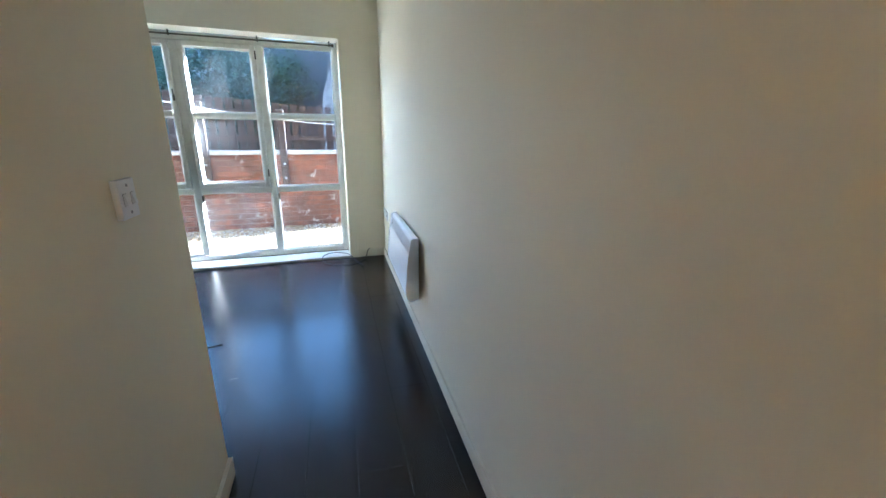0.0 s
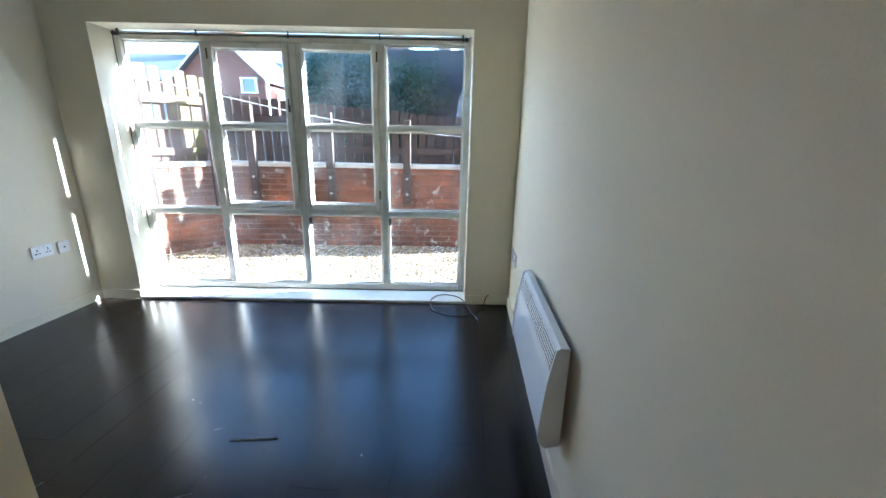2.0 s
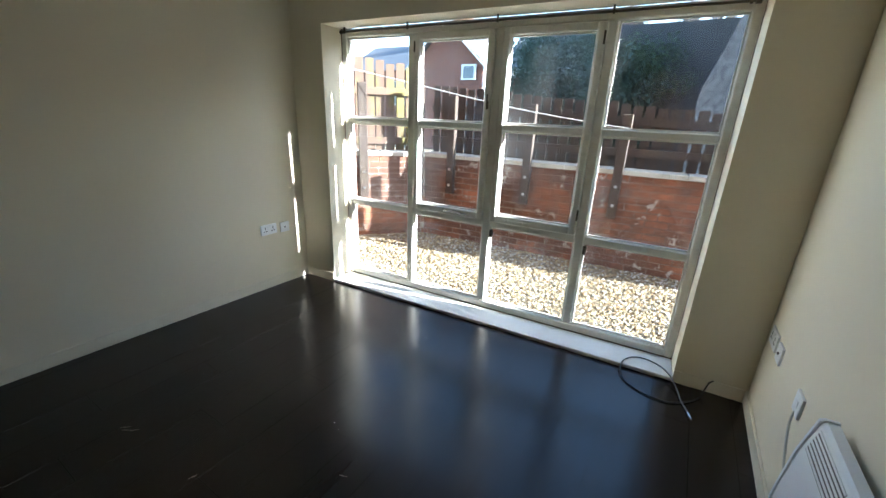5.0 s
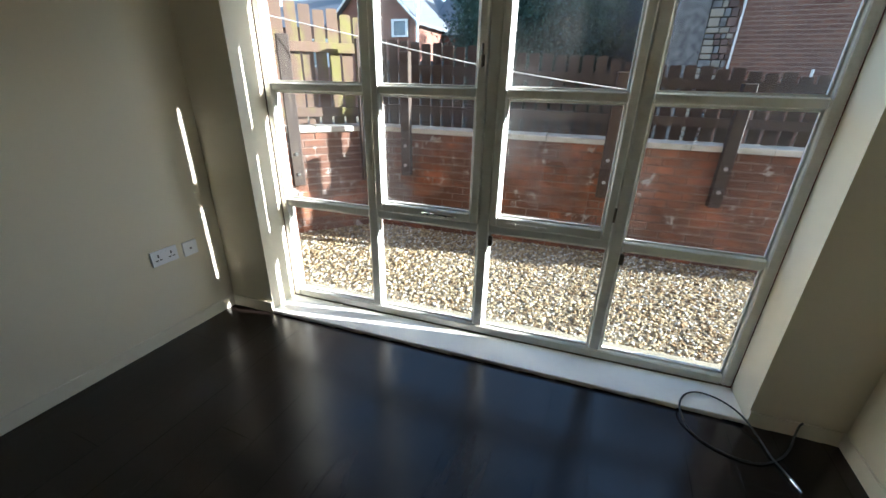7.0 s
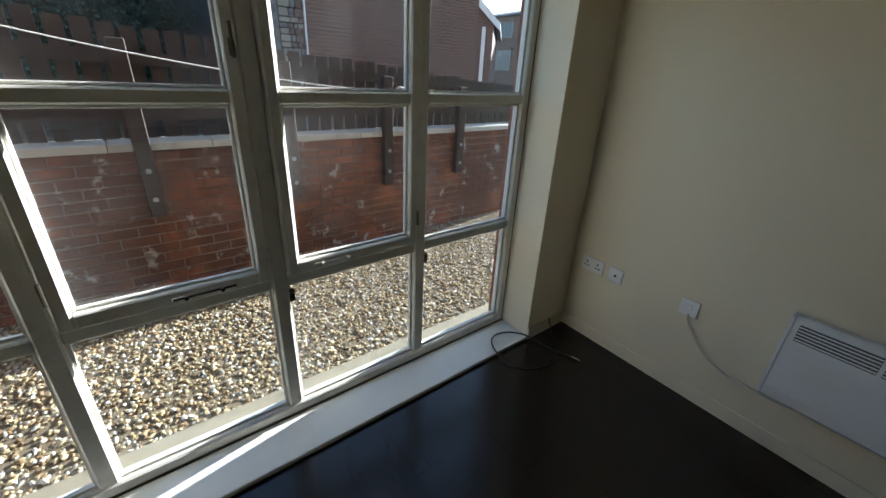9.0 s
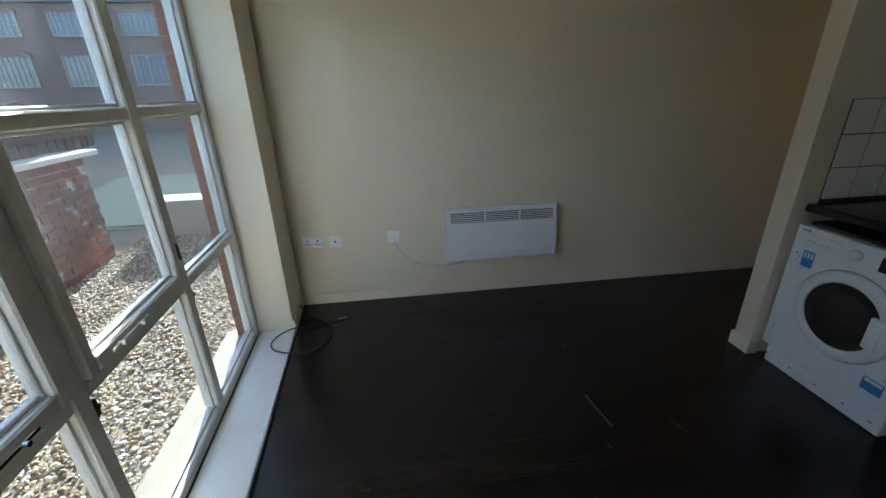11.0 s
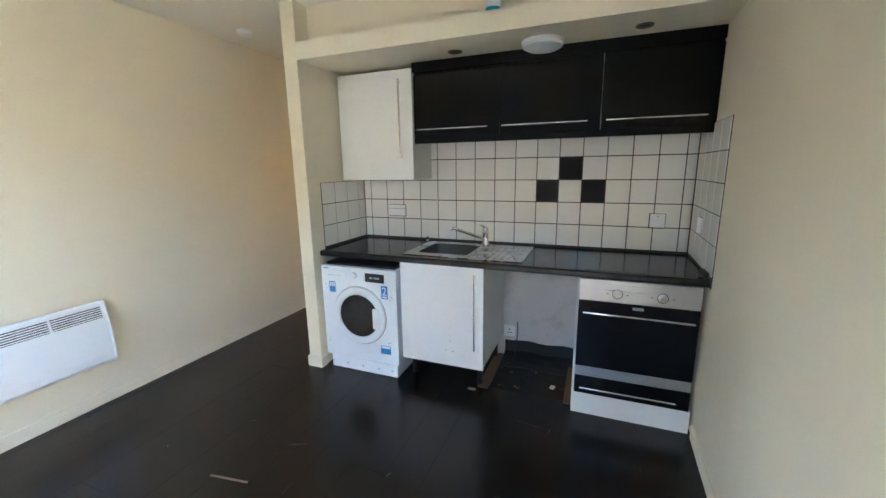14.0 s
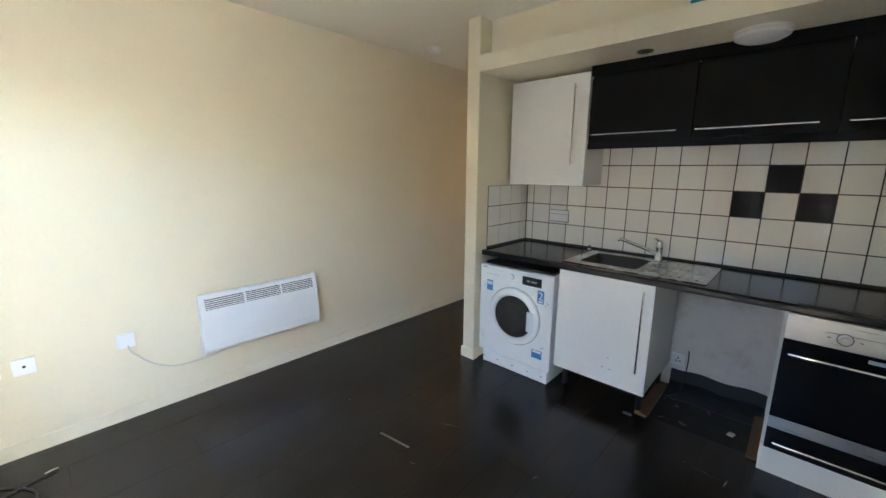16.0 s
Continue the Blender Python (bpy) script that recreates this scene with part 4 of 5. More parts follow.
# fittings of the kitchen
ob, m = plate("blank_outlet", (-1.34, BACK + 0.0085, 1.122), 0.150, 0.088, "+y", "white double outlet cover with a flap line on the tiles", "socket", 0.016)
part("flap", box((-0.068, -0.020, -0.036), (0.068, -0.0165, 0.012), 0.002), SWITCH, ob, "hinged flap", False, m)
# shadow round the cover, made as a dark plate a little larger than it
part("back_gap", box((-0.081, -0.0016, -0.050), (0.079, 0.0, 0.047)), DARK, ob, "dark plate for the shadow round the cover", False, m)
part("flap_gap", box((-0.068, -0.0172, 0.013), (0.068, -0.0161, 0.017)), GREYLINE, ob, "grey gap above the flap", False, m)
ob, m = plate("cooker_switch", (-3.243, BACK + 0.0085, 1.10), 0.088, 0.088, "+y", "white fused switch with red rocker on the tiles", "switch")
part("rocker", box((-0.011, -0.015, -0.006), (0.011, -0.0101, 0.022), 0.002), SWITCH, ob, "white rocker", False, m)
# the switch's edge shadow, drawn by a thin dark backing
part("back_gap", box((-0.050, -0.0016, -0.051), (0.048, 0.0, 0.047)), DARK, ob, "dark backing for the shadow round the plate", False, m)
part("neon", box((-0.005, -0.0115, 0.028), (0.005, -0.0101, 0.033)), mat("red_plastic", (0.35, 0.04, 0.03), 0.35, bump=0.0), ob, "", False, m)
ob, m = plate("side_outlet", (left_x(-3.10) + 0.0085, -3.10, 1.115), 0.086, 0.086, "+x", "white outlet plate on the side tiles", "socket")
# dark backing again in place of the shadow at the plate's edge
part("back_gap", box((-0.048, -0.0016, -0.049), (0.048, 0.0, 0.046)), DARK, ob, "dark backing for the shadow round the plate", False, m)
part("rocker", box((-0.008, -0.014, 0.004), (0.008, -0.0101, 0.026), 0.001), SWITCH, ob, "", False, m)
socket((-2.293, BACK + 0.0006, 0.195), "+y", 1, "single white socket on bare plaster under the worktop")
single("appliance_flex", tube([(-2.352, BACK + 0.010, 0.275), (-2.356, BACK + 0.016, 0.20), (-2.352, BACK + 0.05, 0.10), (-2.345, -3.27, 0.012), (-2.30, -3.18, 0.010), (-2.29, -3.1, 0.010)], 0.004), DARK, "black flex hanging by the low socket", "cable", smooth=True)
dome = thing("dome_light", (-2.53, -2.955, SOFFIT), "round white dome light on the dropped ceiling", "ceiling light")
part("base", lathe([(0.0, 0.0), (0.118, 0.0), (0.118, -0.014), (0.0, -0.014)], (-2.53, -2.955, SOFFIT - 0.0005), "z", 40), SWITCH, dome, "", True)
part("diffuser", lathe([(0.112, -0.0145), (0.110, -0.030), (0.085, -0.043), (0.04, -0.050), (0.0, -0.051)], (-2.53, -2.955, SOFFIT - 0.0005), "z", 40), SWITCH, dome, "unlit opal diffuser", True)
for x, y in ((-2.01, -2.935), (-3.04, -2.90)):
    spot = thing("downlight", (x, y, SOFFIT), "unlit recessed spotlight with tarnished ring", "downlight", "kitchen downlights")
    part("ring", lathe([(0.030, -0.0008), (0.044, -0.0008), (0.042, -0.006), (0.032, -0.008), (0.030, -0.0008)], (x, y, SOFFIT), "z", 28), BRONZE, spot, "", True)
    part("lamp", lathe([(0.0, -0.0145), (0.022, -0.012), (0.0295, -0.002), (0.0, -0.001)], (x, y, SOFFIT), "z", 24), DARK, spot, "dark lamp face", True)
bottle = thing("cleaner_bottle", (-2.29, -2.76, 2.255), "blue plastic cleaner bottle on the ledge above the kitchen", "bottle")
part("body", lathe([(0.0, 0.0), (0.036, 0.0), (0.039, 0.006), (0.039, 0.055), (0.037, 0.115), (0.025, 0.15), (0.014, 0.165), (0.014, 0.18), (0.0, 0.18)], (-2.29, -2.76, 2.2555), "z", 24), BLUE, bottle, "", True)
part("label", lathe([(0.0395, 0.03), (0.0397, 0.032), (0.0382, 0.1), (0.0378, 0.102)], (-2.29, -2.76, 2.2555), "z", 24), SWITCH, bottle, "pale blue and white label", True)
part("cap", lathe([(0.0, 0.181), (0.017, 0.181), (0.016, 0.205), (0.0, 0.205)], (-2.29, -2.76, 2.2555), "z", 20), STICKER, bottle, "", True)

# bare floor in the empty appliance bay
for x0, x1 in ((-2.262, -2.192), (-2.80, -2.748)):
    single("floor_batten", box((x0, -3.34, -0.012), (x1, -2.83, 0.012), 0.002), BATTEN, "bare timber batten in the appliance bay", "batten", "bay battens")
sheet = profile_x([(-3.383, -0.011), (-3.20, -0.0105), (-3.19, -0.004), (-3.27, 0.004), (-3.335, 0.020), (-3.366, 0.042), (-3.372, 0.125), (-3.379, 0.125)], -2.790, -2.262)
bmesh.ops.subdivide_edges(sheet, edges=[e for e in sheet.edges if abs(e.verts[0].co.x - e.verts[1].co.x) > 0.1], cuts=9)
for v in sheet.verts:
    v.co.y += 0.006 * math.sin(v.co.x * 37) * (v.co.z < 0.03)
    v.co.z += 0.007 * math.sin(v.co.x * 23 + 1) * (v.co.z > 0.01)
single("damp_membrane", sheet, mat("black_sheet", (0.007, 0.009, 0.013), 0.4, var=0.3, scale=20, bump=0.3), "black plastic sheet turned up the back wall", "plastic sheet")
rng = random.Random(4)
for k in range(26):
    x, y = rng.uniform(-2.74, -2.27), rng.uniform(-3.25, -2.86)
    r = rng.uniform(0.006, 0.022)
    bm = box((x - r, y - r * rng.uniform(0.3, 1), -0.0125), (x + r, y + r * rng.uniform(0.3, 1), -0.012 + rng.uniform(0.003, 0.009)), 0.001)
    bmesh.ops.rotate(bm, verts=bm.verts, cent=(x, y, 0), matrix=Matrix.Rotation(rng.uniform(0, 3), 3, "Z"))
    single("rubble_chip", bm, rng.choice((PLASTER, BATTEN, SUBFLOOR, SUBFLOOR, SUBFLOOR, SUBFLOOR, SUBFLOOR)), "small chip of plaster or wood", "debris", "debris in the bay")
single("card_scrap", box((-2.19, -2.80, 0.001), (-2.14, -2.775, 0.007), 0.002), mat("dirty_card", (0.30, 0.29, 0.27), 0.8), "pale scrap under the sink cabinet", "debris")

# splinter and crumbs on the floor
bm = box((-0.105, -0.006, 0.0004), (0.105, 0.006, 0.003))
single("wood_splinter", bm, mat("pale_splinter", (0.115, 0.085, 0.06), 0.7), "pale wooden splinter lying on the floor", "splinter", place=pose(-1.30, -1.64, 0, 0, 0, 8))
CHIP = mat("chipped_laminate", (0.16, 0.13, 0.10), 0.75, var=0.3, scale=60, bump=0.2)
for x, y, w, turn in ((-1.45, -1.955, 0.13, 25), (-1.86, -2.58, 0.16, 0), (-1.97, -2.63, 0.10, 85), (-2.52, -2.565, 0.03, 60), (-2.615, -2.55, 0.17, -8), (-2.70, -2.535, 0.07, 80),
                      (-2.01, -1.94, 0.035, 70), (-1.50, -1.59, 0.04, 20), (-2.52, -1.98, 0.05, 35), (-2.49, -1.96, 0.04, 50), (-2.545, -1.975, 0.05, 42), (-1.05, -2.02, 0.05, 8)):
    bm = bmesh.new()
    n = 7
    low, high = [], []
    for k in range(n):
        u = w * (k / (n - 1) - 0.5)
        h = 0.0022 * (1 - abs(2 * k / (n - 1) - 1)) + 0.0006
        low.append(bm.verts.new((u, -h * rng.uniform(0.4, 1.2), 0.0004)))
        high.append(bm.verts.new((u, h * rng.uniform(0.4, 1.2), 0.0010)))
    for k in range(n - 1):
        bm.faces.new((low[k], low[k + 1], high[k + 1], high[k]))
    part("edge_chip", bm, CHIP, floor_base, "pale chip in the dark laminate", False, pose(x, y, 0, 0, 0, turn))
for k in range(18):
    x, y, r = rng.uniform(-3.2, -0.3), rng.uniform(-2.6, -0.4), rng.uniform(0.0012, 0.003)
    bm = bmesh.new()
    bmesh.ops.create_icosphere(bm, subdivisions=1, radius=r)
    bmesh.ops.scale(bm, verts=bm.verts, vec=(1, rng.uniform(0.5, 1.4), 0.35))
    bmesh.ops.translate(bm, verts=bm.verts, vec=(x, y, r * 0.35))
    single("crumb", bm, rng.choice((PLASTER, BATTEN, CHIP)), "tiny pale crumb of dirt on the floor", "debris", "crumbs on the floor")

# ---- outside: yard, wall and fence ----
GZ = -0.10
structure("ground", box((-220, -220, GZ - 0.5), (220, 220, GZ - 0.012)), GROUND, "stony open ground around the building", "ground")
structure("gravel_bed", prism([(-4.9, -0.4), (2.35, 0.25), (2.45, 2.35), (-3.4, 2.3), (-4.9, 1.6)], GZ - 0.03, GZ - 0.006), GROUND, "bed of pale gravel in the yard", "gravel")
outer = box((-9.0, 0.2865, GZ - 0.1), (LEFT - 0.001, 0.345, 5.2))
box((RIGHT + 0.001, 0.2865, GZ - 0.1), (1.5, 0.345, 5.2), bm=outer)
box((LEFT, 0.2865, HEAD + 0.03), (RIGHT, 0.345, 5.2), bm=outer)
box((LEFT, 0.2865, GZ - 0.1), (RIGHT, 0.345, -0.061), bm=outer)
structure("wall_outer", outer, BRICK_FAR, "red brick outer leaf of the flat's own building", "wall", IN_WALL)

rng = np.random.default_rng(3)


def stones(count, spots, size, name, material, label):
    """Many small pebbles in one mesh."""
    base = bmesh.new()
    bmesh.ops.create_icosphere(base, subdivisions=1, radius=1)
    bv = np.array([v.co[:] for v in base.verts])
    bf = np.array([[v.index for v in f.verts] for f in base.faces])
    base.free()
    n = len(bv)
    sc = rng.uniform(size[0], size[1], (count, 1, 1)) * rng.uniform([0.7, 0.55, 0.35], [1.4, 1.0, 0.7], (count, 3))[:, None, :]
    a = rng.uniform(0, 2 * np.pi, count)
    v = bv[None] * sc
    ca, sa = np.cos(a)[:, None], np.sin(a)[:, None]
    x, y = v[..., 0] * ca - v[..., 1] * sa, v[..., 0] * sa + v[..., 1] * ca
    v = np.stack([x, y, v[..., 2] + rng.uniform(-0.3, 0.5, (count, 1)) * x], -1) + spots[:, None, :]
    f = (bf[None] + (np.arange(count) * n)[:, None, None]).reshape(-1, 3)
    me = bpy.data.meshes.new(name)
    me.from_pydata(v.reshape(-1, 3).tolist(), [], f.tolist())
    me.materials.append(material)
    return tagged(new(name, me), label, "gravel", kind="stuff")


for N, stone, tone in ((15000, GRAVEL, "buff"), (6500, GRAVEL_PALE, "whitish"), (8500, GRAVEL_BROWN, "brown")):
    sx = rng.uniform(-4.6, 2.4, N)
    sy = 0.06 * sx + rng.uniform(0.36, 2.2, N)
    stones(N, np.stack([sx, sy, np.full(N, GZ - 0.004) + rng.uniform(-0.004, 0.008, N)], 1), (0.0075, 0.0165), "gravel", stone, "loose " + tone + " gravel pebbles covering the yard")

WALL_Y, WALL_TOP = 2.06, 0.945
WALL_X0 = -3.50
YARD = pose(-1.2, WALL_Y, 0, 0, 0, 4.5) @ Matrix.Translation((1.2, -WALL_Y, 0))     # the garden wall stands askew too
CORNER, FAR_L = YARD @ Vector((WALL_X0, WALL_Y, 0)), Vector((-4.52, 0.78, 0))
WALL_END = 1.66
along = (FAR_L - CORNER)
BEND = pose(CORNER.x, CORNER.y, 0, 0, 0, math.degrees(math.atan2(-along.y, -along.x)))     # local x runs back from the corner, at 0, to -length
BEND_LEN = along.length
gwall = structure("garden_wall", box((WALL_X0, WALL_Y + 0.006, GZ - 0.1), (WALL_END, WALL_Y + 0.205, WALL_TOP)), MORTAR, "old red brick garden wall with white salt stains", "garden wall", YARD)
gwall_b = structure("garden_wall_return", box((-BEND_LEN, 0.006, GZ - 0.1), (0.06, 0.20, WALL_TOP), 0), MORTAR, "sunlit red brick return of the garden wall", "garden wall", BEND)

fence = thing("fence", (-1.0, WALL_Y + 0.1, WALL_TOP), "brown stained paling fence on top of the garden wall", "fence", kind="structure")
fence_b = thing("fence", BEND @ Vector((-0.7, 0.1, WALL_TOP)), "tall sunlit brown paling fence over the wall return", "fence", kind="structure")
pick = random.Random(9)


def pale(x0, y, z0, z1, w, parent, place=None, timber=FENCE):
    """A flat board with a clipped top."""
    dx = pick.uniform(-0.004, 0.004)
    poly = [(x0 + dx, z0), (x0 + w + dx, z0), (x0 + w, z1 - 0.008), (x0 + w - 0.010, z1), (x0 + 0.010, z1 - 0.002), (x0, z1 - 0.009)]
    bm = bmesh.new()
    a, b = [[bm.verts.new((x, yy, z)) for x, z in poly] for yy in (y, y + 0.018)]
    bm.faces.new(a)
    bm.faces.new(b[::-1])
    for i in range(6):
        j = (i + 1) % 6
        bm.faces.new((a[i], b[i], b[j], a[j]))
    return part("pale", bm, timber, parent, "", False, place)


def fence_top(x):
    return 1.80 - 0.075 * (x + 3.2)


x = WALL_X0
while x < WALL_END + 0.6:
    pale(x, WALL_Y + 0.205, WALL_TOP + 0.045 + pick.uniform(0, 0.012), fence_top(x) + pick.uniform(-0.014, 0.014), 0.092 + pick.uniform(-0.005, 0.005), fence, YARD)
    x += 0.119
for z in (1.16, 1.555):
    x0, x1 = WALL_X0, WALL_END + 0.6
    drop = 0.05 if z > 1.5 else 0.0
    bm = bmesh.new()
    for a, b in ((x0, x1),):
        vs = [bm.verts.new((xx, yy, zz - drop * (xx - x0) * 0.6)) for xx in (a, b) for yy in (WALL_Y + 0.16, WALL_Y + 0.204) for zz in (z - 0.04, z + 0.04)]
        for q in ((0, 1, 3, 2), (4, 6, 7, 5), (0, 4, 5, 1), (2, 3, 7, 6), (0, 2, 6, 4), (1, 5, 7, 3)):
            bm.faces.new([vs[i] for i in q])
    part("rail", bm, FENCE, fence, "mossy fence rail", False, YARD)
for x in (-3.10, -2.12, -1.14, -0.22, 0.70):
    post = part("post", box((x - 0.048, WALL_Y - 0.075, 0.50 + pick.uniform(-0.03, 0.03)), (x + 0.048, WALL_Y + 0.0, fence_top(x) - 0.10), 0.006), FENCE, fence, "dark timber post bolted to the wall", False, YARD)
    for z in (0.62, 0.82):
        part("bolt", merged(cyl((x, WALL_Y - 0.084, z), (x, WALL_Y - 0.0755, z), 0.018, 6), cyl((x, WALL_Y - 0.092, z), (x, WALL_Y - 0.0845, z), 0.009, 8)), STEEL, post, "steel bolt head", False, YARD)
x = -BEND_LEN
while x < -0.02:
    pale(x, 0.205, WALL_TOP + 0.05, 2.12 + 0.03 * pick.uniform(-1, 1) - 0.10 * (x + BEND_LEN) / BEND_LEN, 0.105, fence_b, BEND, MOSSY_SUNLIT)
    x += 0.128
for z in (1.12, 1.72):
    part("rail", box((-BEND_LEN, 0.16, z - 0.045), (0.0, 0.2045, z + 0.045), 0.004), MOSSY_SUNLIT, fence_b, "greenish mossy fence rail", False, BEND)
for x in (-0.80, -0.09):
    post = part("post", box((x - 0.055, -0.075, 0.43), (x + 0.055, 0.0, 1.80), 0.006), FENCE, fence_b, "dark timber post bolted to the wall", False, BEND)
    for z in (0.55, 0.75):
        part("bolt", cyl((x, -0.088, z), (x, -0.0755, z), 0.018, 6), STEEL, post, "steel bolt head", False, BEND)
single("washing_line", tube([(-4.28, 1.02, 1.98), (-3.4, 1.40, 1.80), (-2.2, 1.72, 1.56), (-1.0, 1.96, 1.40), (-0.12, 2.055, 1.345)], 0.0042, 6), LINE, "pale washing line slung across the yard", "washing line", smooth=True)
single("line_knot", tube([(-0.15, 2.058, 1.36), (-0.10, 2.06, 1.39), (-0.06, 2.058, 1.36), (-0.10, 2.055, 1.335), (0.04, 2.06, 1.35), (0.10, 2.065, 1.33)], 0.008, 6), LINE, "loose end of the washing line tied to the fence", "rope", smooth=True)

# low concrete block and paving by the street
single("concrete_block", box((2.25, 1.35, GZ - 0.02), (2.62, 2.22, 0.33), 0.012), PAVING, "low concrete block at the end of the yard", "concrete block")
structure("pavement", box((2.7, -12, GZ - 0.10), (5.2, 40, GZ + 0.002)), PAVING, "pale concrete paving by the street", "pavement")
structure("verge", prism([(2.72, 1.9), (6.6, 2.6), (6.6, 5.2), (2.72, 4.0)], GZ + 0.0025, GZ + 0.03), GRASS, "strip of rough grass beside the paving", "grass")
structure("kerb", box((5.2, -12, GZ - 0.10), (5.33, 40, GZ + 0.012), 0.01), COPING, "stone kerb", "kerb")
structure("road", box((5.33, -12, GZ - 0.10), (16.5, 40, GZ - 0.06)), ASPHALT, "grey asphalt street", "road")

# ---- neighbouring buildings ----
def opening_window(parent, centre, w, h, axis, arched=False, bars=(3, 4), frame_mat=WHITE_EXT):
    """A window on a wall facing -x or -y: dark glass, frame and bars."""
    place = pose(*centre, 0, 0, 0 if axis == "-y" else -90)
    win = part("window", box((-w / 2, -0.02, -h / 2), (w / 2, 0.03, h / 2)), FAR_GLASS, parent, "dark window panes", False, place)
    bm = box((-w / 2 - 0.06, -0.05, -h / 2 - 0.06), (w / 2 + 0.06, 0.02, -h / 2))
    box((-w / 2 - 0.06, -0.05, h / 2), (w / 2 + 0.06, 0.02, h / 2 + 0.07), bm=bm)
    for sgn in (-1, 1):
        box((sgn * w / 2 - 0.05, -0.05, -h / 2), (sgn * w / 2 + 0.05, 0.02, h / 2), bm=bm)
    for k in range(1, bars[0]):
        x = -w / 2 + w * k / bars[0]
        box((x - 0.022, -0.045, -h / 2), (x + 0.022, -0.021, h / 2), bm=bm)
    for k in range(1, bars[1]):
        z = -h / 2 + h * k / bars[1]
        box((-w / 2, -0.040, z - 0.022), (w / 2, -0.0215, z + 0.022), bm=bm)
    part("window_frame", bm, frame_mat, win, "", False, place)
    return win


# stone and brick outbuilding behind the wall
barn = thing("outbuilding", (2.0, 8.5, GZ), "tall outbuilding with rubble stone gable, pale quoins and red brick side", "building")
bm = bmesh.new()
poly = [(-0.75, GZ), (0.02, GZ), (0.02, 6.0), (-0.02, 4.4), (-0.22, 3.4), (-0.42, 2.7), (-0.62, 2.1)]
a, b = [[bm.verts.new((x, yy, z)) for x, z in poly] for yy in (6.50, 6.95)]
bm.faces.new(a)
bm.faces.new(b[::-1])
for i in range(len(poly)):
    j = (i + 1) % len(poly)
    bm.faces.new((a[i], b[i], b[j], a[j]))
part("stone_wall", bm, STONE, barn, "weathered rubble stone wall")
z, k = GZ, 0
while z < 5.8:
    h = pick.uniform(0.08, 0.14)
    x1 = 0.43 + (0.05 if k % 2 else 0.0)
    x = 0.03
    while x < x1 - 0.05:
        w = min(pick.uniform(0.14, 0.22) if x < 0.05 else pick.uniform(0.06, 0.15), x1 - x)
        part("quoin", box((x, 6.47 + pick.uniform(0, 0.02), z + 0.008), (x + w - 0.012, 6.8, z + h - 0.006), 0.008), pick.choice((QUOIN, QUOIN, QUOIN, STONE)) if x < 0.05 else pick.choice((RUBBLE, RUBBLE, RUBBLE, STONE, QUOIN)), barn)
        x += w
    z += h
    k += 1
part("brick_wall", box((0.34, 6.56, GZ), (4.4, 11.0, 6.0)), BRICK_BARN, barn, "weathered red brick side wall")
part("roof", prism([(0.2, 6.3), (4.6, 6.3), (4.6, 11.2), (0.2, 11.2)], 6.0, 6.2), SLATE, barn, "slate roof")
part("gutter", cyl((0.46, 6.5, 5.95), (4.4, 6.5, 5.95), 0.06, 10), DARK, barn, "", True)
part("pipe", cyl((0.47, 6.50, 1.2), (0.47, 6.50, 5.9), 0.018, 10), WHITE_EXT, barn, "thin pale pipe down the corner", True)
part("pipe", cyl((1.62, 6.52, 1.5), (1.62, 6.52, 1.72), 0.02, 10), WHITE_EXT, barn, "white waste pipe", True)

# stone boundary wall beyond the bush
rear = structure("stone_boundary_wall", box((-3.6, 10.2, GZ), (0.4, 10.6, 3.95)), SOOTY, "old dark rubble boundary wall", "garden wall")
structure("stone_boundary_wall_low", box((-9.0, 11.0, GZ), (-3.6, 11.4, 2.0)), SOOTY, "low dark rubble boundary wall", "garden wall")


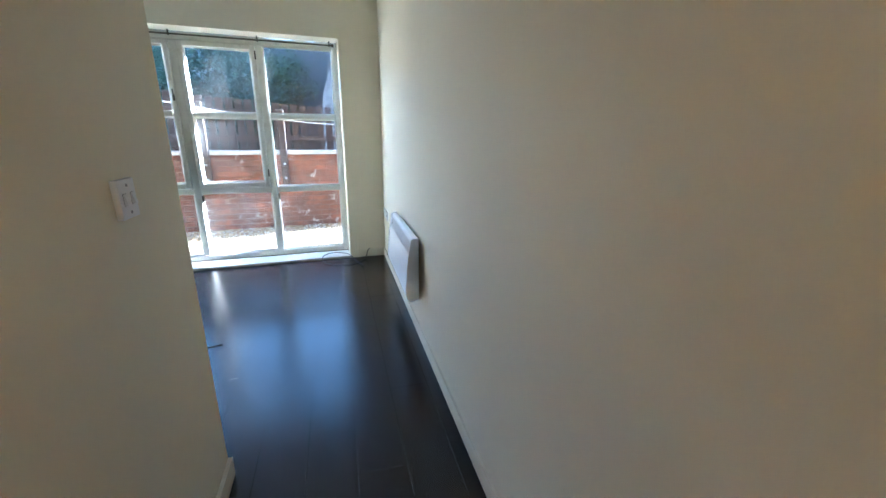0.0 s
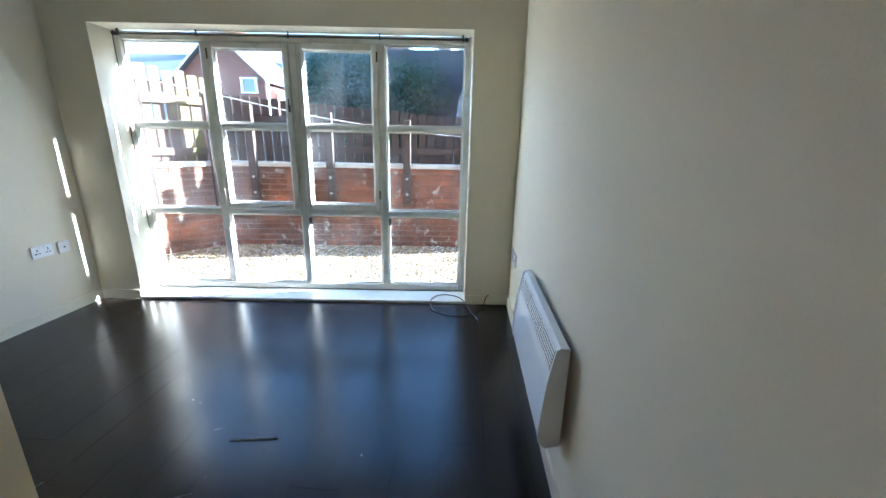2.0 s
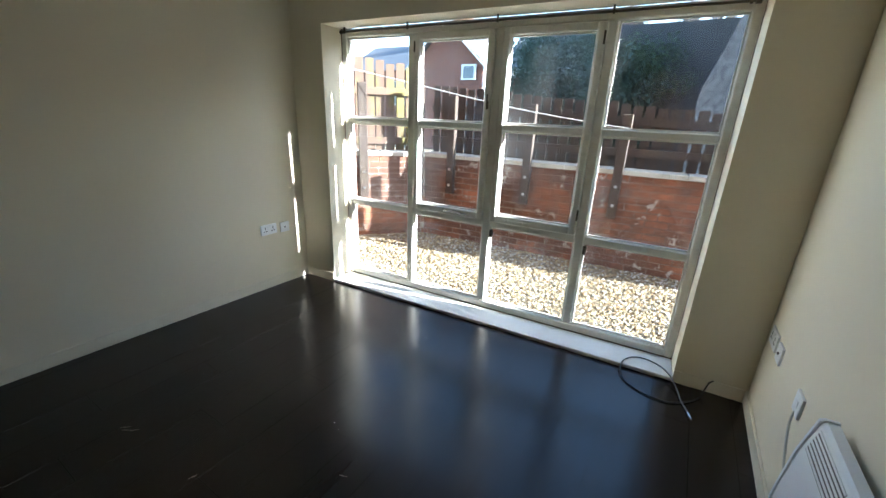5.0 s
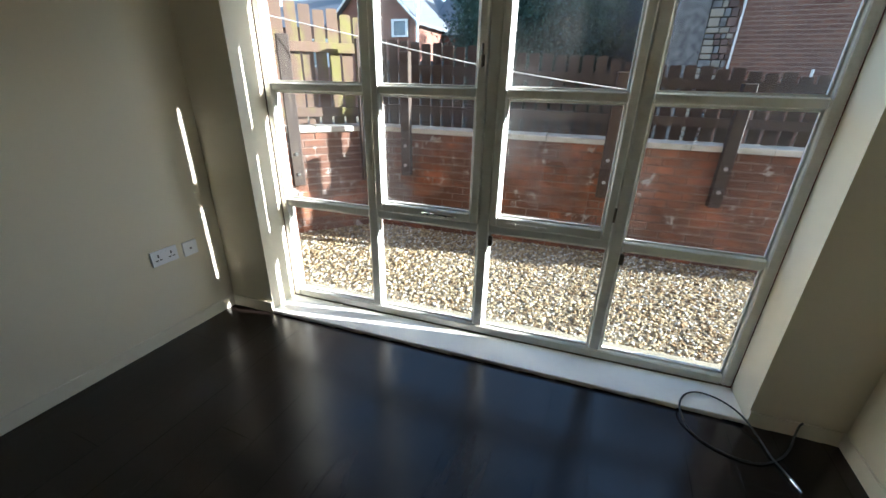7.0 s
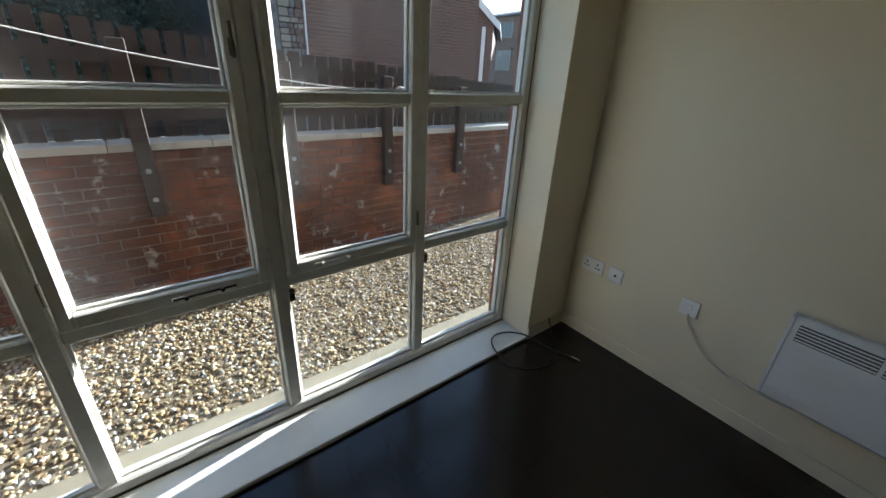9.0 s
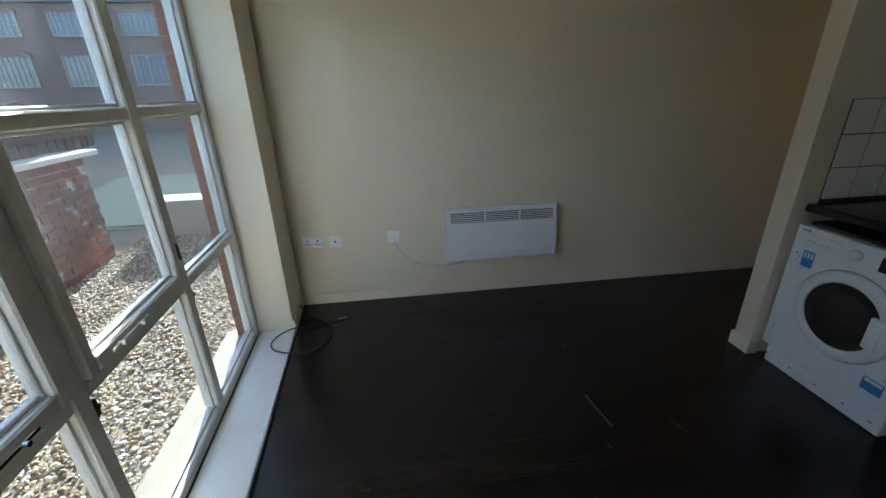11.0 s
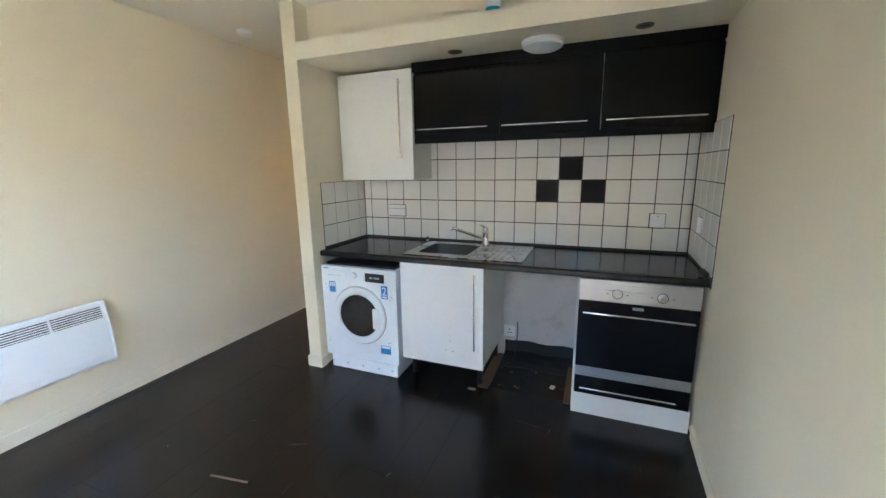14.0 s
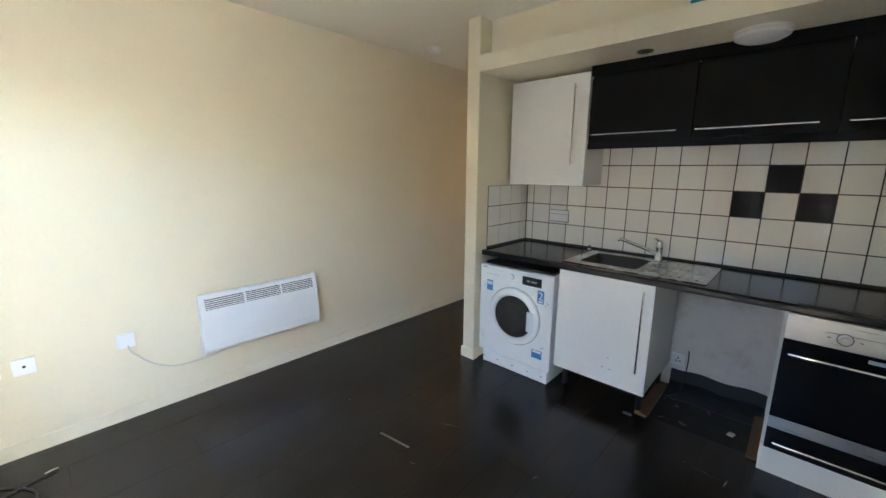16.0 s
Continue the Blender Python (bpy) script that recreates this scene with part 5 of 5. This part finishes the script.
def brick_house(name, x0, x1, y0, y1, eave, ridge, label, gable_front=True, chimney=None, windows=(), walls=BRICK_FAR, place=Matrix(), barge=0.25):
    h = thing(name, place @ Vector(((x0 + x1) / 2, (y0 + y1) / 2, GZ)), label, "house")
    if gable_front:
        xm = (x0 + x1) / 2
        poly = [(x0, GZ), (x1, GZ), (x1, eave), (xm, ridge), (x0, eave)]
        bm = bmesh.new()
        a, b = [[bm.verts.new((x, yy, z)) for x, z in poly] for yy in (y0, y1)]
        bm.faces.new(a)
        bm.faces.new(b[::-1])
        for i in range(5):
            j = (i + 1) % 5
            bm.faces.new((a[i], b[i], b[j], a[j]))
        part("wall", bm, walls, h, "red brick walls", False, place)
        for s in (-1, 1):
            xe = x0 - 0.25 if s < 0 else x1 + 0.25
            k = (ridge - eave) / (xm - x0)
            ze = eave - 0.25 * k
            bm = bmesh.new()
            vs = [bm.verts.new(p) for p in ((xm, y0 - 0.25, ridge + 0.03), (xe, y0 - 0.25, ze + 0.03), (xe, y1, ze + 0.03), (xm, y1, ridge + 0.03), (xm, y0 - 0.25, ridge + 0.15), (xe, y0 - 0.25, ze + 0.15), (xe, y1, ze + 0.15), (xm, y1, ridge + 0.15))]
            for q in ((0, 1, 2, 3), (7, 6, 5, 4), (0, 4, 5, 1), (1, 5, 6, 2), (2, 6, 7, 3), (3, 7, 4, 0)):
                bm.faces.new([vs[i] for i in q])
            part("roof", bm, SLATE, h, "slate roof slope", False, place)
            bm = bmesh.new()
            vs = [bm.verts.new(p) for p in ((xm, y0 - 0.29, ridge + 0.13 - barge), (xe, y0 - 0.29, ze + 0.13 - barge), (xe, y0 - 0.29, ze + 0.13), (xm, y0 - 0.29, ridge + 0.13), (xm, y0 - 0.255, ridge + 0.13 - barge), (xe, y0 - 0.255, ze + 0.13 - barge), (xe, y0 - 0.255, ze + 0.13), (xm, y0 - 0.255, ridge + 0.13))]
            for q in ((0, 1, 2, 3), (7, 6, 5, 4), (0, 4, 5, 1), (1, 5, 6, 2), (2, 6, 7, 3), (3, 7, 4, 0)):
                bm.faces.new([vs[i] for i in q])
            part("bargeboard", bm, WHITE_EXT, h, "white bargeboard", False, place)
    else:
        part("wall", box((x0, y0, GZ), (x1, y1, eave)), walls, h, "red brick walls")
        ym = (y0 + y1) / 2
        bm = profile_x([(y0 - 0.3, eave), (ym, ridge), (y1 + 0.3, eave)], x0 - 0.2, x1 + 0.2)
        part("roof", bm, SLATE, h, "slate roof")
    if chimney:
        cx, cy, top = chimney
        c = part("chimney", box((cx - 0.35, cy - 0.3, ridge - 1.2), (cx + 0.35, cy + 0.3, top), 0.02), walls, h, "brick chimney stack")
        part("cap", box((cx - 0.42, cy - 0.37, top - 0.2), (cx + 0.42, cy + 0.37, top + 0.02)), walls, c)
        for q in (-0.15, 0.15):
            part("pot", cyl((cx + q, cy, top + 0.02), (cx + q, cy, top + 0.4), 0.11, 12, r2=0.09), QUOIN, c, "clay chimney pot", True)
    for wx, wz, ww, wh in windows:
        opening_window(h, (wx, y0 - 0.03, wz), ww, wh, "-y", bars=(1, 1))
    return h


brick_house("house", -12.6, -8.9, 14.0, 22.0, 3.6, 5.3, "red brick house with slate roof and small white window", True, (-10.6, 15.2, 6.1), ((-9.55, 3.30, 0.62, 0.5),), barge=0.09)
brick_house("house", -20.0, -13.2, 17.0, 23.0, 3.8, 5.6, "brick house roofline behind the fence", False, (-14.2, 20.0, 6.6), ((-16.0, 2.6, 1.2, 1.2),))
brick_house("house", -9.4, -4.2, 17.0, 24.0, 3.3, 6.3, "long slate roofed house beyond the fence", False, None, ((-7.4, 2.9, 0.7, 0.5),))
brick_house("house", -5.6, -2.6, 19.0, 25.0, 4.6, 6.6, "dark gabled house behind the bush", True, None, (), BRICK_MILL)
brick_house("house", -2.4, 2.2, 20.0, 26.0, 4.3, 5.5, "row house with slate roof and chimney", False, (-1.9, 23.0, 7.0), (), BRICK_MILL)
single("soil_pipe", cyl((-8.75, 13.9, 1.5), (-8.75, 13.9, 4.4), 0.06, 10), WHITE_EXT, "white pipe standing by the brick house", "pipe", smooth=True)
STREET = pose(9.0, 11.3, 0, 0, 0, -43)          # turned towards the street corner
gabled = brick_house("house", -5.7, 0.0, 0.0, 7.0, 3.5, 6.1, "gabled house with white bargeboards across the street", True, None, (), BRICK_MILL, STREET)
for x in (-0.35, -1.15):
    part("porch_post", box((x - 0.07, -0.09, GZ), (x + 0.07, -0.004, 3.3), 0.01), WHITE_EXT, gabled, "white painted porch post", False, STREET)

# brick mill across the street
mill = thing("mill_building", (26.0, 14.0, GZ), "two-storey brick mill with arched many-paned windows and slate roof", "building")
part("wall", box((22.0, -6.0, GZ), (34.0, 40.0, 6.1)), BRICK_MILL, mill, "dark red brick mill wall")
part("roof", prism([(21.8, -6.2), (34.2, -6.2), (34.2, 40.2), (21.8, 40.2)], 6.1, 6.2), SLATE, mill, "eaves course")
bm = bmesh.new()
vs = [bm.verts.new(p) for p in ((21.8, -6.2, 6.21), (28, -6.2, 7.6), (34.2, -6.2, 6.21), (21.8, 40.2, 6.21), (28, 40.2, 7.6), (34.2, 40.2, 6.21))]
for q in ((0, 1, 2), (3, 5, 4), (0, 3, 4, 1), (1, 4, 5, 2), (0, 2, 5, 3)):
    bm.faces.new([vs[i] for i in q])
part("roof", bm, SLATE, mill, "long slate roof")
for k in range(11):
    y = 1.7 + 3.3 * k
    for z, h in ((5.15, 1.0), (3.0, 1.4)):
        opening_window(mill, (21.97, y, z), 1.8, h, "-x", bars=(7, 4), frame_mat=QUOIN)
        arch = bmesh.new()
        pts = [(1.05 * math.cos(radians(a)), 0.34 * math.sin(radians(a))) for a in range(0, 181, 15)]
        a, b = [[arch.verts.new((xx, y + u, z + h / 2 + 0.03 + v)) for u, v in pts] for xx in (21.90, 22.0)]
        arch.faces.new(a)
        arch.faces.new(b[::-1])
        for i in range(len(pts)):
            j = (i + 1) % len(pts)
            arch.faces.new((a[i], b[i], b[j], a[j]))
        part("window_arch", arch, BRICK_MILL, mill, "segmental brick arch")
for y in (4.0, 9.5, 15.0, 20.5):
    bm = bmesh.new()
    vs = [bm.verts.new(p) for p in ((23.6, y, 6.67), (26.6, y, 7.34), (26.6, y + 2.2, 7.34), (23.6, y + 2.2, 6.67))]
    bm.faces.new(vs)
    bmesh.ops.solidify(bm, geom=bm.faces, thickness=0.08)
    part("skylight", bm, FAR_GLASS, mill, "glazed roof light")

# ---- planting ----
def leafy(name, centre, radii, count, size, material, label, category, trunk=True, seed=1):
    """A bush: a short trunk with limbs under an uneven crown of small leaf sprays."""
    g = np.random.default_rng(seed)
    c = np.array(centre, float)
    th = thing(name, (c[0], c[1], GZ), label, category)
    if trunk:
        bm = cyl((c[0], c[1], GZ), (c[0], c[1], c[2]), 0.14, 10, r2=0.06)
        for k in range(7):
            a = k * 0.9
            cyl((c[0], c[1], c[2] - 0.6), (c[0] + radii[0] * 0.6 * math.cos(a), c[1] + radii[1] * 0.6 * math.sin(a), c[2] + radii[2] * 0.4 * math.sin(k * 1.7)), 0.05, 6, bm, 0.015)
        part("trunk", bm, BARK, th)
    lumps = g.normal(size=(46, 3))
    lumps /= np.linalg.norm(lumps, axis=1)[:, None]
    lumps = lumps * g.uniform(0.55, 1.0, (46, 1))
    which = g.integers(0, 46, count)
    off = g.normal(size=(count, 3)) * 0.19
    p = c + (lumps[which] + off) * np.array(radii)
    p = p[p[:, 2] > GZ + 0.1]
    n = len(p)
    d1 = g.normal(size=(n, 3))
    d1[:, 2] += 0.8
    d1 /= np.linalg.norm(d1, axis=1)[:, None]
    d2 = np.cross(d1, g.normal(size=(n, 3)))
    d2 /= np.linalg.norm(d2, axis=1)[:, None]
    s = g.uniform(0.6, 1.4, (n, 1)) * size
    v = np.stack([p - d2 * s * 0.28, p + d1 * s * 0.5 - d2 * s * 0.1, p + d1 * s, p + d2 * s * 0.28 + d1 * s * 0.3], 1).reshape(-1, 3)
    f = np.arange(n * 4).reshape(-1, 4)
    me = bpy.data.meshes.new("crown")
    me.from_pydata((v - np.array([c[0], c[1], GZ])).tolist(), [], f.tolist())
    me.materials.append(material)
    crown = new("crown", me)
    crown.parent = th
    return th


leafy("evergreen_bush", (-4.1, 9.2, 2.15), (1.35, 1.1, 1.6), 34000, 0.085, LEAF, "large dark evergreen bush behind the fence", "bush", seed=2)
leafy("evergreen_bush", (-2.55, 9.4, 1.95), (1.0, 0.9, 1.4), 20000, 0.085, LEAF, "dark evergreen bush beside a stone wall", "bush", seed=5)
leafy("ivy_clump", (-2.1, 9.9, 2.7), (1.1, 0.5, 0.95), 9000, 0.08, LEAF_BARE, "ivy hanging over the stone wall", "ivy", False, seed=7)
tree = thing("bare_tree", (-0.6, 16.0, GZ), "bare winter tree behind the roofs", "tree")
bm = cyl((-0.6, 16, GZ), (-0.6, 16, 3.6), 0.16, 10, r2=0.10)
tw = random.Random(11)
tips = [(Vector((-0.6, 16, 3.5)), Vector((0, 0, 1)), 0.09, 0)]
while tips:
    p, d, r, lv = tips.pop()
    if lv > 4:
        continue
    for k in range(3):
        e = (d + Vector((tw.uniform(-0.8, 0.8), tw.uniform(-0.8, 0.8), tw.uniform(-0.1, 0.6)))).normalized()
        q = p + e * (0.85 * 0.72 ** lv)
        cyl(p, q, r, 5, bm, r * 0.6, cap=False)
        tips.append((q, e, r * 0.6, lv + 1))
part("trunk", bm, BARK, tree)

# ---- pieces: planks, tiles, bricks ----
def piece_mesh(name, a, b, chamfer, material):
    """A slab with chamfered upper edges towards +z."""
    (x0, y0, z0), (x1, y1, z1) = a, b
    c = chamfer
    v = [(x0, y0, z0), (x1, y0, z0), (x1, y1, z0), (x0, y1, z0), (x0, y0, z1 - c), (x1, y0, z1 - c), (x1, y1, z1 - c), (x0, y1, z1 - c),
         (x0 + c, y0 + c, z1), (x1 - c, y0 + c, z1), (x1 - c, y1 - c, z1), (x0 + c, y1 - c, z1)]
    f = [(3, 2, 1, 0), (0, 1, 5, 4), (1, 2, 6, 5), (2, 3, 7, 6), (3, 0, 4, 7), (4, 5, 9, 8), (5, 6, 10, 9), (6, 7, 11, 10), (7, 4, 8, 11), (8, 9, 10, 11)]
    me = bpy.data.meshes.new(name)
    me.from_pydata(v, [], f)
    me.materials.append(material)
    return me


def lay(name, me, parent, m):
    ob = new(name, me)
    ob.parent = parent
    ob.matrix_basis = Matrix.Translation(-WHERE[parent.name]) @ m
    return ob


PW, PL = 0.193, 1.21
plank_cache = {}
lay_rng = random.Random(21)
x, col = -3.533, 0
while x < 0.0:
    w = min(PW, 0.0 - x)
    stop = 0.06 * (x + w) - 0.014
    y = END - 0.3 + ((col * 0.41) % 1.0) * PL - PL
    while y < stop:
        a, b = max(y, END), min(y + PL, stop)
        y += PL
        if b - a < 0.03:
            continue
        spans = [(a, b)]
        if -2.79 < x + w / 2 < -2.25:                # no boards left in the empty appliance bay
            spans = [(a, min(b, -3.40)), (max(a, -2.86), b)]
        for p, q in spans:
            if q - p < 0.03:
                continue
            key = (round(w, 3), round(q - p, 3))
            if key not in plank_cache:
                plank_cache[key] = piece_mesh("plank", (0.0004, 0.0004, -0.0115), (w - 0.0004, q - p - 0.0004, 0.0), 0.0006, PLANK)
            lay("plank", plank_cache[key], floor_base, pose(x, p, lay_rng.uniform(-0.0003, 0.0003), lay_rng.uniform(-0.03, 0.03), lay_rng.uniform(-0.05, 0.05), 0))
    x += PW
    col += 1

TPX, TP = 0.152, 0.155
kitchen_wall, west_wall, passage_wall = bpy.data.objects["wall_kitchen"], bpy.data.objects["wall_west"], bpy.data.objects["wall_passage"]
tile_cache = {}


def tile(w, h, material, parent, m):
    key = (round(w, 3), round(h, 3), material.name)
    if key not in tile_cache:
        tile_cache[key] = piece_mesh("tile", (0, 0, 0.0005), (w, h, 0.008), 0.0012, material)
    lay("tile", tile_cache[key], parent, m)


# grout beds
structure("grout_back", box((left_x(BACK) + 0.002, BACK + 0.0005, WT_Z - 0.04), (PIL_X0 - 0.002, BACK + 0.0055, 1.68)), GROUT, "dark grout between the tiles", "grout")
V1, R1 = -1.245, 1.365          # a joint line each way
z0s = [R1 + TP * k for k in range(-3, 3)]
kx = list(range(-2, 16))
for k in kx:
    x1 = V1 - TPX * k
    x0 = x1 - TPX
    x1c, x0c = min(x1, PIL_X0 - 0.010), max(x0, left_x(BACK) + 0.010)
    if x1c - x0c < 0.02:
        continue
    for r, z in enumerate(z0s):
        zc0, zc1 = max(z, WT_Z + 0.002), z + TP
        if x0c > -1.70 and zc0 > 1.45 or zc1 - zc0 < 0.02:
            continue
        black = (k == 8 and abs(z - (R1 - TP)) < 0.01) or (k == 9 and abs(z - R1) < 0.01) or (k == 10 and abs(z - (R1 - TP)) < 0.01)
        tile(x1c - x0c - 0.006, zc1 - zc0 - 0.006, BLACK_TILE if black else TILE, kitchen_wall, pose(x1c - 0.0025, BACK, zc0 + 0.0025, 90, 0, 180))
structure("grout_side", box((PIL_X0 - 0.0055, BACK + 0.006, WT_Z - 0.04), (PIL_X0 - 0.0005, -2.825, R1)), GROUT, "dark grout between the side tiles", "grout")
for k in range(4):
    y1 = -2.825 - TP * k
    y0 = max(y1 - TP, BACK + 0.009)
    for z in z0s[:3]:
        zc0 = max(z, WT_Z + 0.002)
        if z + TP - zc0 > 0.02 and y1 - y0 > 0.02:
            tile(y1 - y0 - 0.005, z + TP - zc0 - 0.005, TILE, passage_wall, pose(PIL_X0, y1 - 0.0025, zc0 + 0.0025, 90, 0, -90))
lean = math.degrees(math.atan(0.030))
structure("grout_west", prism([(left_x(-2.735) + 0.0005, -2.735), (left_x(-2.735) + 0.0055, -2.735), (left_x(BACK) + 0.0055, BACK + 0.006), (left_x(BACK) + 0.0005, BACK + 0.006)], WT_Z - 0.04, R1 + 2 * TP), GROUT, "dark grout between the side tiles", "grout")
for k in range(5):
    y1 = -2.735 - TP * k
    y0 = max(y1 - TP, BACK + 0.009)
    for z in z0s[:5]:
        zc0 = max(z, WT_Z + 0.002)
        if z + TP - zc0 > 0.02 and y1 - y0 > 0.02:
            tile(y1 - y0 - 0.005, z + TP - zc0 - 0.005, TILE, west_wall, pose(left_x(y0), y0 + 0.0025, zc0 + 0.0025, 90, 0, 90 - lean))

BL, BH = 0.225, 0.075
brick_mesh = piece_mesh("brick", (0.005, 0.005, -0.05), (BL - 0.005, BH - 0.005, 0.0), 0.004, BRICK)
half_mesh = piece_mesh("brick", (0.005, 0.005, -0.05), (BL / 2 - 0.005, BH - 0.005, 0.0), 0.004, BRICK)
brk = random.Random(5)
for row in range(14):
    z = WALL_TOP - BH * (row + 1)
    x = WALL_X0 - (BL / 2 if row % 2 else 0.0)
    while x < WALL_END - 0.02:
        if x >= WALL_X0 - 0.01 and x + BL < WALL_END + 0.02:
            lay("brick", brick_mesh, gwall, YARD @ pose(x, WALL_Y + brk.uniform(-0.003, 0.003), z, 90, brk.uniform(-0.4, 0.4), 0))
        elif x < WALL_X0:
            lay("brick", half_mesh, gwall, YARD @ pose(WALL_X0, WALL_Y, z, 90, 0, 0))
        x += BL
    x = -BEND_LEN - (BL / 2 if row % 2 else 0.0)
    while x < 0.0:
        m = half_mesh if x < -BEND_LEN or x + BL > 0.02 else brick_mesh
        lay("brick", m, gwall_b, BEND @ pose(max(x, -BEND_LEN), brk.uniform(-0.003, 0.003), z, 90, brk.uniform(-0.4, 0.4), 0))
        x += BL
cop_mesh = piece_mesh("coping_slab", (0.003, 0.0, 0.0), (0.597, 0.27, 0.052), 0.008, COPING)
x = WALL_X0
while x < WALL_END - 0.1:
    lay("coping_slab", cop_mesh, gwall, YARD @ pose(x, WALL_Y - 0.025, WALL_TOP + 0.001, brk.uniform(-0.4, 0.4)))
    x += 0.60
for k in range(3):
    lay("coping_slab", cop_mesh, gwall_b, BEND @ pose(-0.585 - 0.60 * k, -0.025, WALL_TOP + 0.001 + 0.0005 * k, 0.2))
